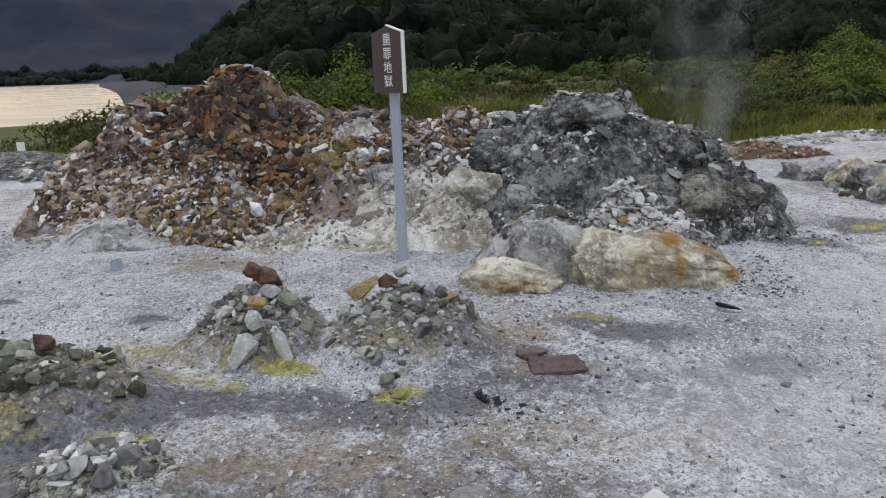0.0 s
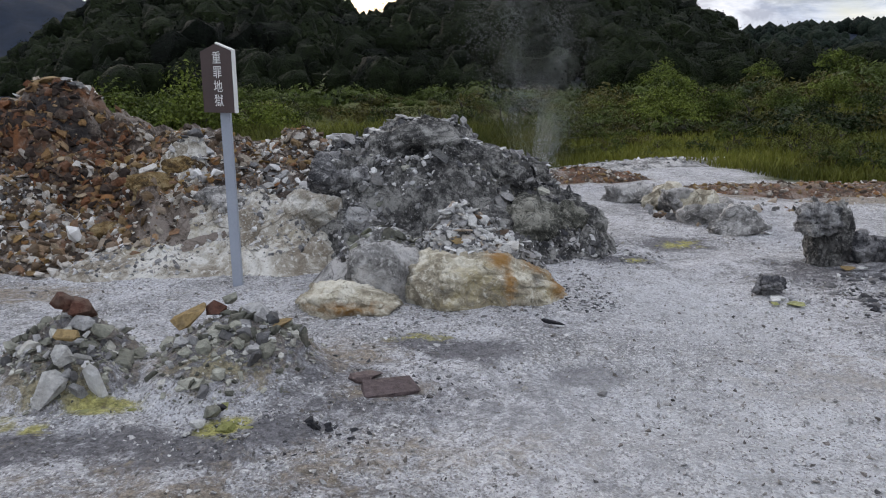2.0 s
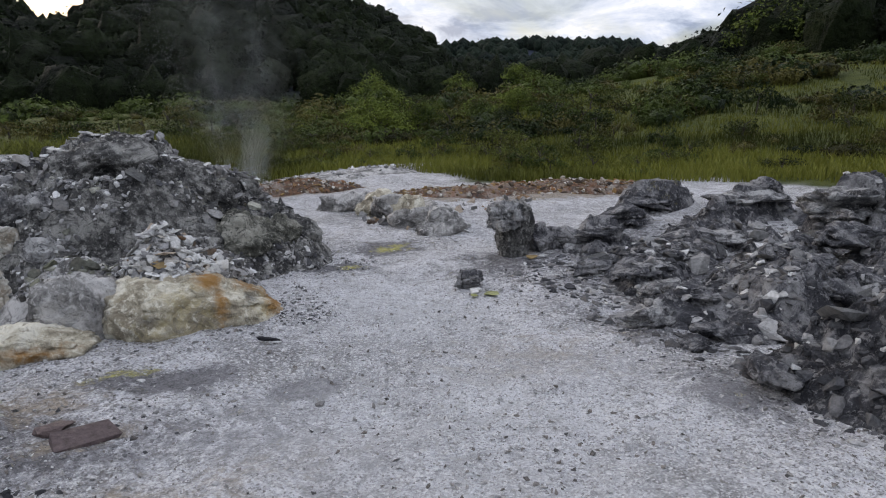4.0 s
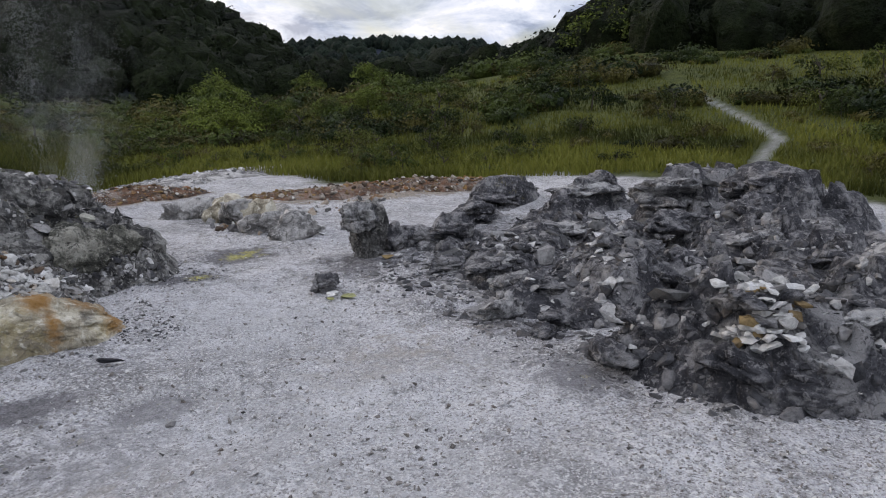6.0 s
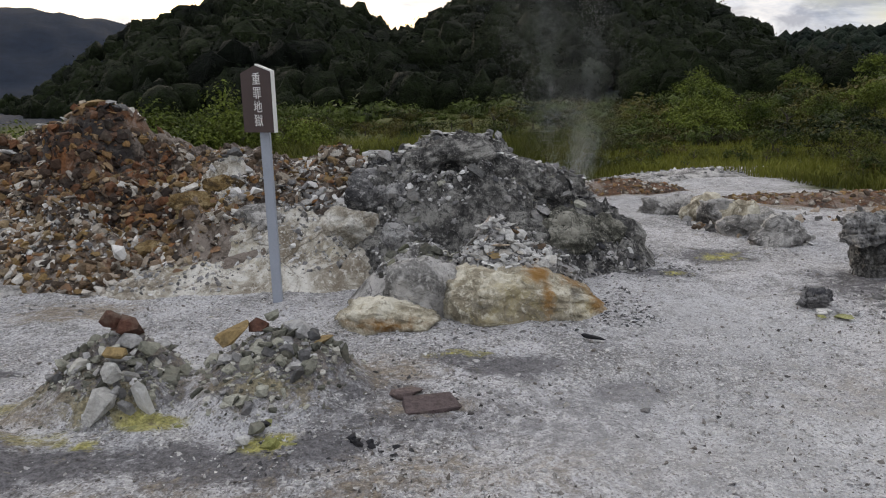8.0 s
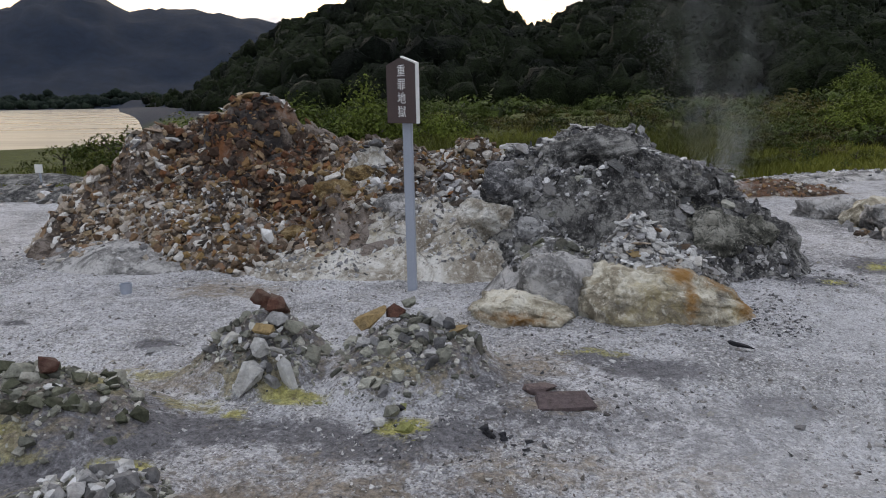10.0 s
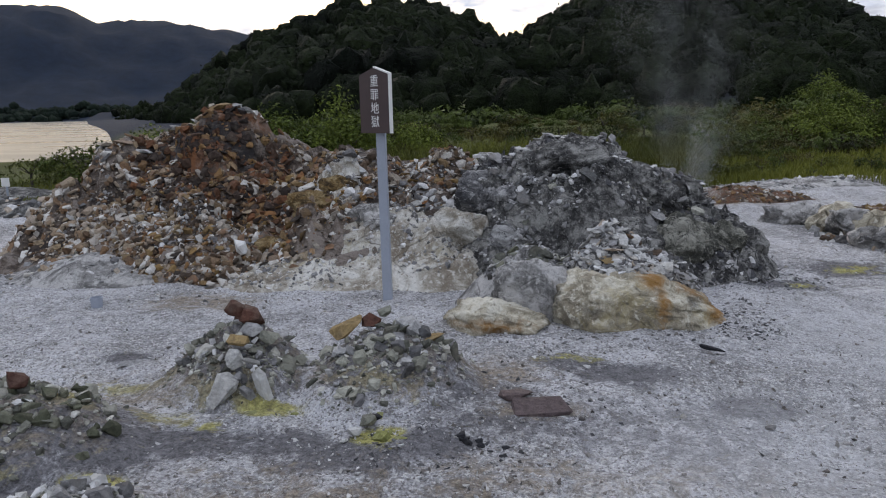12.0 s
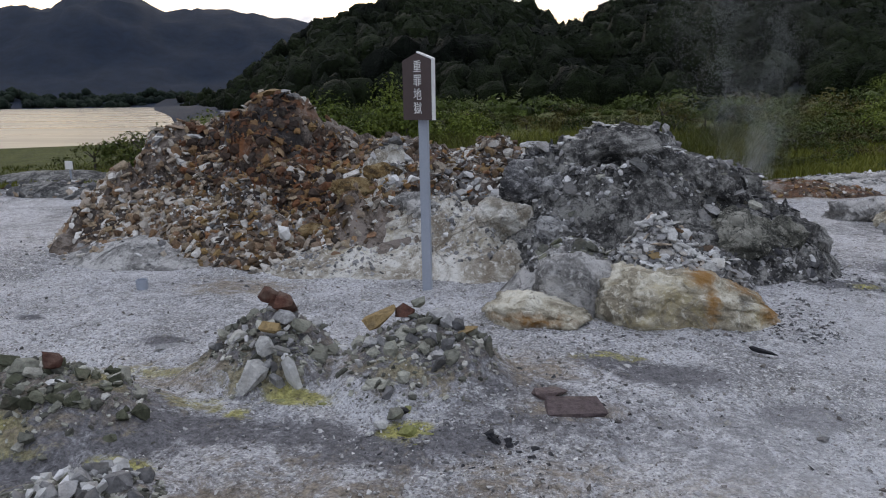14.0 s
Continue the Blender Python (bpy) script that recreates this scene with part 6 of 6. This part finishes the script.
def shrub(seed, wide, high, mat, blobs=9, per=90, leaf=0.11, kind_name="shrub", span=(0.1, 0.72)):
    rng = np.random.default_rng(seed)
    th = new(kind_name)
    part("trunk", trunk_bm(rng, high * 0.5, 0.03 * wide, 4), BARK, th)
    cs, rs = [], []
    for k in range(blobs):
        a, q = rng.uniform(0, math.tau), rng.random() ** 0.5
        rs.append(wide * rng.uniform(0.16, 0.32))
        cs.append((math.cos(a) * q * wide * 0.4, math.sin(a) * q * wide * 0.4, high * rng.uniform(*span) * (1.05 - 0.4 * q)))
    v, f = leaf_cloud(rng, cs, rs, per, leaf)
    mesh_object("crown", v, f, mat, th)
    return th


def place_on(x, y):
    hit, _ = drop(G, x, y)
    if hit is None:
        return base_height(x, y)
    return hit.z


rng = np.random.default_rng(11)
TEMPL = [shrub(500 + k, 1.5 + 0.25 * (k % 3), 1.0 + 0.14 * (k % 4), [LEAF, LEAF_OLIVE, LEAF_MEADOW][k % 3], 10, 72, 0.105) for k in range(6)]
TREES = [shrub(520 + k, 3.6, 3.2, LEAF_BRIGHT, 26, 130, 0.17, "small_tree", (0.22, 0.85)) for k in range(2)]


def put_plant(src, x, y, s, label, cat, group):
    ob = copy_thing(src, pose(x, y, place_on(x, y) - 0.04, 0, 0, (x * 77 + y * 31) % 360))
    ob.scale = (s, s, s * (0.85 + 0.3 * ((x * 13 + y * 7) % 1)))
    tagged(ob, label, cat, group)


rnd = random.Random(90)
EDGE_A = [-60, -45, -38, -34, -28, -15, -5, 7, 14, 20, 26, 31, 34, 38, 44, 50, 58, 66, 86]
EDGE_R = [10, 16, 15, 13.5, 12, 11, 10.7, 11, 13.3, 15.3, 15.2, 13.6, 13.0, 12.8, 13.0, 13.5, 13.8, 13, 9]
count = 0
while count < 230:
    a = rnd.uniform(-22, 82)
    near = float(np.interp(a, EDGE_A, EDGE_R))
    r = near + 1.4 + 24 * rnd.random() ** 1.3
    x, y = EYE[0] + r * math.sin(radians(a)), EYE[1] + r * math.cos(radians(a))
    k = rnd.randrange(6)
    s = rnd.uniform(0.7, 1.25) * (0.36 + 0.64 * min(1.0, (r - near) / 22))
    if -9 < a < 12 and r < near + 9:
        continue
    if a > 40 and rnd.random() < 0.5 or abs(a - float(trail(r))) < 3 or r > 0.9 * float(np.interp(a, NEAR_AZ, NEAR_FOOT)):
        continue
    put_plant(TEMPL[k], x, y, s, ["dense green leafy shrub in the grass", "olive green shrub with dry tips in grass"][k % 3 == 1], "shrub", "shrubs behind the gravel")
    count += 1
for x, y, s, k in [(11.0, 23.0, 0.55, 0), (12.9, 24.0, 0.45, 1), (26.0, 60.0, 1.2, 0), (45.5, 65.0, 1.3, 1), (36.0, 62.0, 1.0, 0), (12.4, 27.0, 0.75, 1), (17.5, 27.5, 0.45, 0), (20.0, 28.0, 0.62, 1), (-5.6, 16.0, 0.62, 1), (-4.2, 15.4, 0.6, 0), (-2.6, 16.2, 0.56, 1), (-3.2, 17.5, 0.6, 0), (-1.5, 17.0, 0.5, 1), (-7.2, 15.8, 0.5, 0), (55.0, 38.0, 1.8, 1), (60.0, 46.0, 2.0, 0)]:
    put_plant(TREES[k], x, y, s, "bushy light green tree beyond the gravel", "tree", "small trees behind the gravel")
for x, y, s, k in [(-10.2, 17.5, 1.0, 0), (-9.4, 16.4, 1.1, 2), (-9.0, 15.2, 0.9, 3), (-8.2, 14.6, 1.0, 5), (-10.6, 16.2, 0.8, 2), (-7.4, 14.0, 1.0, 0), (-6.4, 13.6, 1.0, 3), (-11.0, 19.0, 1.2, 0)]:
    put_plant(TEMPL[k], x, y, s, "dark green bush on the lakeside bank", "shrub", "bushes on the lakeside bank")
for src in TEMPL + TREES:
    for o in (*src.children_recursive, src):
        bpy.data.objects.remove(o)


def thicket(name, label, seed, n, a0, a1, off0, off1, rad, per, leaf, mat, hmul=0.75):
    rng = np.random.default_rng(seed)
    cs, rs = [], []
    while len(cs) < n:
        a = rng.uniform(a0, a1)
        r = float(np.interp(a, EDGE_A, EDGE_R)) + off0 + (off1 - off0) * rng.random() ** 1.1
        x, y = EYE[0] + r * math.sin(radians(a)), EYE[1] + r * math.cos(radians(a))
        if abs(a - float(trail(r))) < 1.6 and r < 45 or r > 0.97 * float(np.interp(a, NEAR_AZ, NEAR_FOOT)):
            continue
        if -15 < a < 13 and r < 45 and rng.random() < 0.85:
            continue
        if fbm(x * 0.1, y * 0.1, 2.0, 3) < (0.05 if a > 38 else -0.08) and r < 75:
            continue
        q = rad * (0.35 + 1.6 * rng.random() ** 2.5) * (0.35 + r / 50)
        q = min(q, 1.7) * (0.75 + 1.1 * fbm(x * 0.16, y * 0.16, 6.0, 2))
        if q < 0.2:
            continue
        cs.append((x, y, place_on(x, y) + q * 0.3 * hmul))
        rs.append(q)
    v, f = leaf_cloud(rng, cs, rs, per, np.array(rs) * leaf, hmul)
    v, f = with_cores(v, f, cs, rs, hmul, 0.6, seed, 1)
    ob = mesh_object(name, v, f, mat, smooth=True)
    return tagged(ob, label, "thicket", kind="stuff")


thicket("thicket", "tangled dark green undergrowth before the woods", 61, 850, -25, 84, 7, 62, 0.75, 190, 0.19, LEAF, 0.6)
thicket("thicket", "olive and brownish undergrowth in the meadow", 62, 600, -25, 84, 4, 50, 0.6, 150, 0.19, LEAF_OLIVE, 0.6)


def grass_field(name, label, seed, n, a0, a1, off0, off1, hmin, hmax, mat):
    rng = np.random.default_rng(seed)
    a = rng.uniform(a0, a1, n)
    r = np.interp(a, EDGE_A, EDGE_R) + off0 + (off1 - off0) * rng.random(n) ** 1.5
    x, y = EYE[0] + r * np.sin(np.radians(a)), EYE[1] + r * np.cos(np.radians(a))
    off = np.abs(a - trail(r)) > 0.8
    a, r, x, y = a[off], r[off], x[off], y[off]
    n = len(a)
    z = land(x, y)[0] - 0.02
    h = rng.uniform(hmin, hmax, n) * (1 - 0.6 * smooth01(-24, -29, a))
    t = rng.uniform(0, math.tau, n)
    w = 0.004 + 0.0005 * r
    ux, uy = np.cos(t) * w, np.sin(t) * w
    lx, ly = rng.normal(size=n) * 0.3 * h, rng.normal(size=n) * 0.3 * h
    v = np.stack([np.stack([x - ux, y - uy, z], 1), np.stack([x + ux, y + uy, z], 1), np.stack([x + ux * 0.7 + lx * 0.4, y + uy * 0.7 + ly * 0.4, z + h * 0.65], 1), np.stack([x - ux * 0.7 + lx * 0.4, y - uy * 0.7 + ly * 0.4, z + h * 0.65], 1), np.stack([x + lx, y + ly, z + h], 1)], 1).reshape(-1, 3)
    k = np.arange(n)[:, None] * 5
    quads = (k + np.array([[0, 1, 2, 3]])).tolist()
    tris = (k + np.array([[3, 2, 4]])).tolist()
    return tagged(mesh_object(name, v, quads + tris, mat), label, "grass", kind="stuff")


grass_field("grass", "tall yellowish green grass at the gravel edge", 71, 34000, -44, 84, 0.55, 9, 0.1, 0.3, GRASS)
grass_field("grass", "high reedy grass behind the mounds", 72, 16000, -14, 14, 0.9, 8, 0.45, 0.95, GRASS)
grass_field("grass", "short meadow grass on the slope", 73, 42000, 12, 84, 1, 34, 0.1, 0.28, GRASS)


# ---------------------------------------------------------------- steam
def steam_plume(name, label, seed, n, foot, top, lean, width):
    """Fine droplets in a slowly widening, ragged column."""
    rng = np.random.default_rng(seed)
    pts = []
    while len(pts) < n:
        q = rng.beta(1.15, 1.7)
        z = foot[2] + (top - foot[2]) * q
        w = width * (0.2 + 1.2 * q)
        g = rng.normal(size=2) * w * 0.5
        sway = 0.12 * math.sin(q * 7.0) * q
        x, y = foot[0] + lean * q + sway + g[0], foot[1] + g[1]
        if noise.noise(Vector((x * 3.2, y * 3.2, z * 1.7))) + rng.normal() * 0.12 < -0.02:
            continue
        pts.append((x, y, z))
    p = np.array(pts)
    d = rng.normal(size=(n, 3, 3)) * 0.001
    v = (p[:, None, :] + d).reshape(-1, 3)
    ob = mesh_object(name, v, np.arange(n * 3).reshape(-1, 3), STEAM)
    return tagged(ob, label, "steam", kind="stuff")


STEAM = plain_material("steam_droplets", (0.85, 0.86, 0.87), 1.0, 0.0, 5.0, 0.05)
steam_plume("steam", "thin white steam rising behind the dark rock mound", 5, 200000, (3.1, 8.2, 0.45), 3.9, -0.4, 0.95)


# ---------------------------------------------------------------- woods
def woods(name, label, seed, n, a0, a1, lo, hi, crown, per, mat, tall=1.1, leaf=0.16, near=0.0, upto=1.0, detail=1):
    rng = np.random.default_rng(seed)
    a = rng.uniform(a0, a1, n)
    foot, crest = np.interp(a, NEAR_AZ, NEAR_FOOT), np.interp(a, NEAR_AZ, NEAR_CREST)
    if lo > 2:
        r = lo + (hi - lo) * rng.random(n) ** 0.8
    else:
        r = foot * 0.95 + (crest * 1.04 - foot * 0.95) * (near + (upto - near) * rng.random(n) ** 0.75)
    x, y = EYE[0] + r * np.sin(np.radians(a)), EYE[1] + r * np.cos(np.radians(a))
    z, _, _, _, wood = land(x, y)
    z = z + np.array([fbm(u * 0.012, v * 0.012, 0.3, 4) for u, v in zip(x, y)]) * wood * np.clip(r * 0.012, 0, 22)
    s = crown * rng.uniform(0.55, 1.45, n)
    cs = np.stack([x, y, z + s * 0.4], 1)
    v, f = leaf_cloud(rng, cs, s, per, s * leaf, tall, 0.82, 0.3)
    v, f = with_cores(v, f, cs, s, tall, 0.86, seed, detail)
    ob = mesh_object(name, v, f, mat, smooth=True)
    return tagged(ob, label, "woods", kind="stuff")


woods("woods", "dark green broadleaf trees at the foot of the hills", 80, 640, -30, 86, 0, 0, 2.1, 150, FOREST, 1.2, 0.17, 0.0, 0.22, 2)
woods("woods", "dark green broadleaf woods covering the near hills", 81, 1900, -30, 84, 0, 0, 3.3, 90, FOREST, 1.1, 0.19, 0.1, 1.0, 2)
woods("woods", "dark woods on the distant ridge", 82, 2000, 12, 62, 330, 640, 4.6, 6, FOREST_HAZED, 1.15, 0.2)
woods("woods", "dark trees along the far lake shore", 83, 900, -80, -20, 890, 1000, 6.5, 8, FOREST_HAZED, 0.9, 0.2)
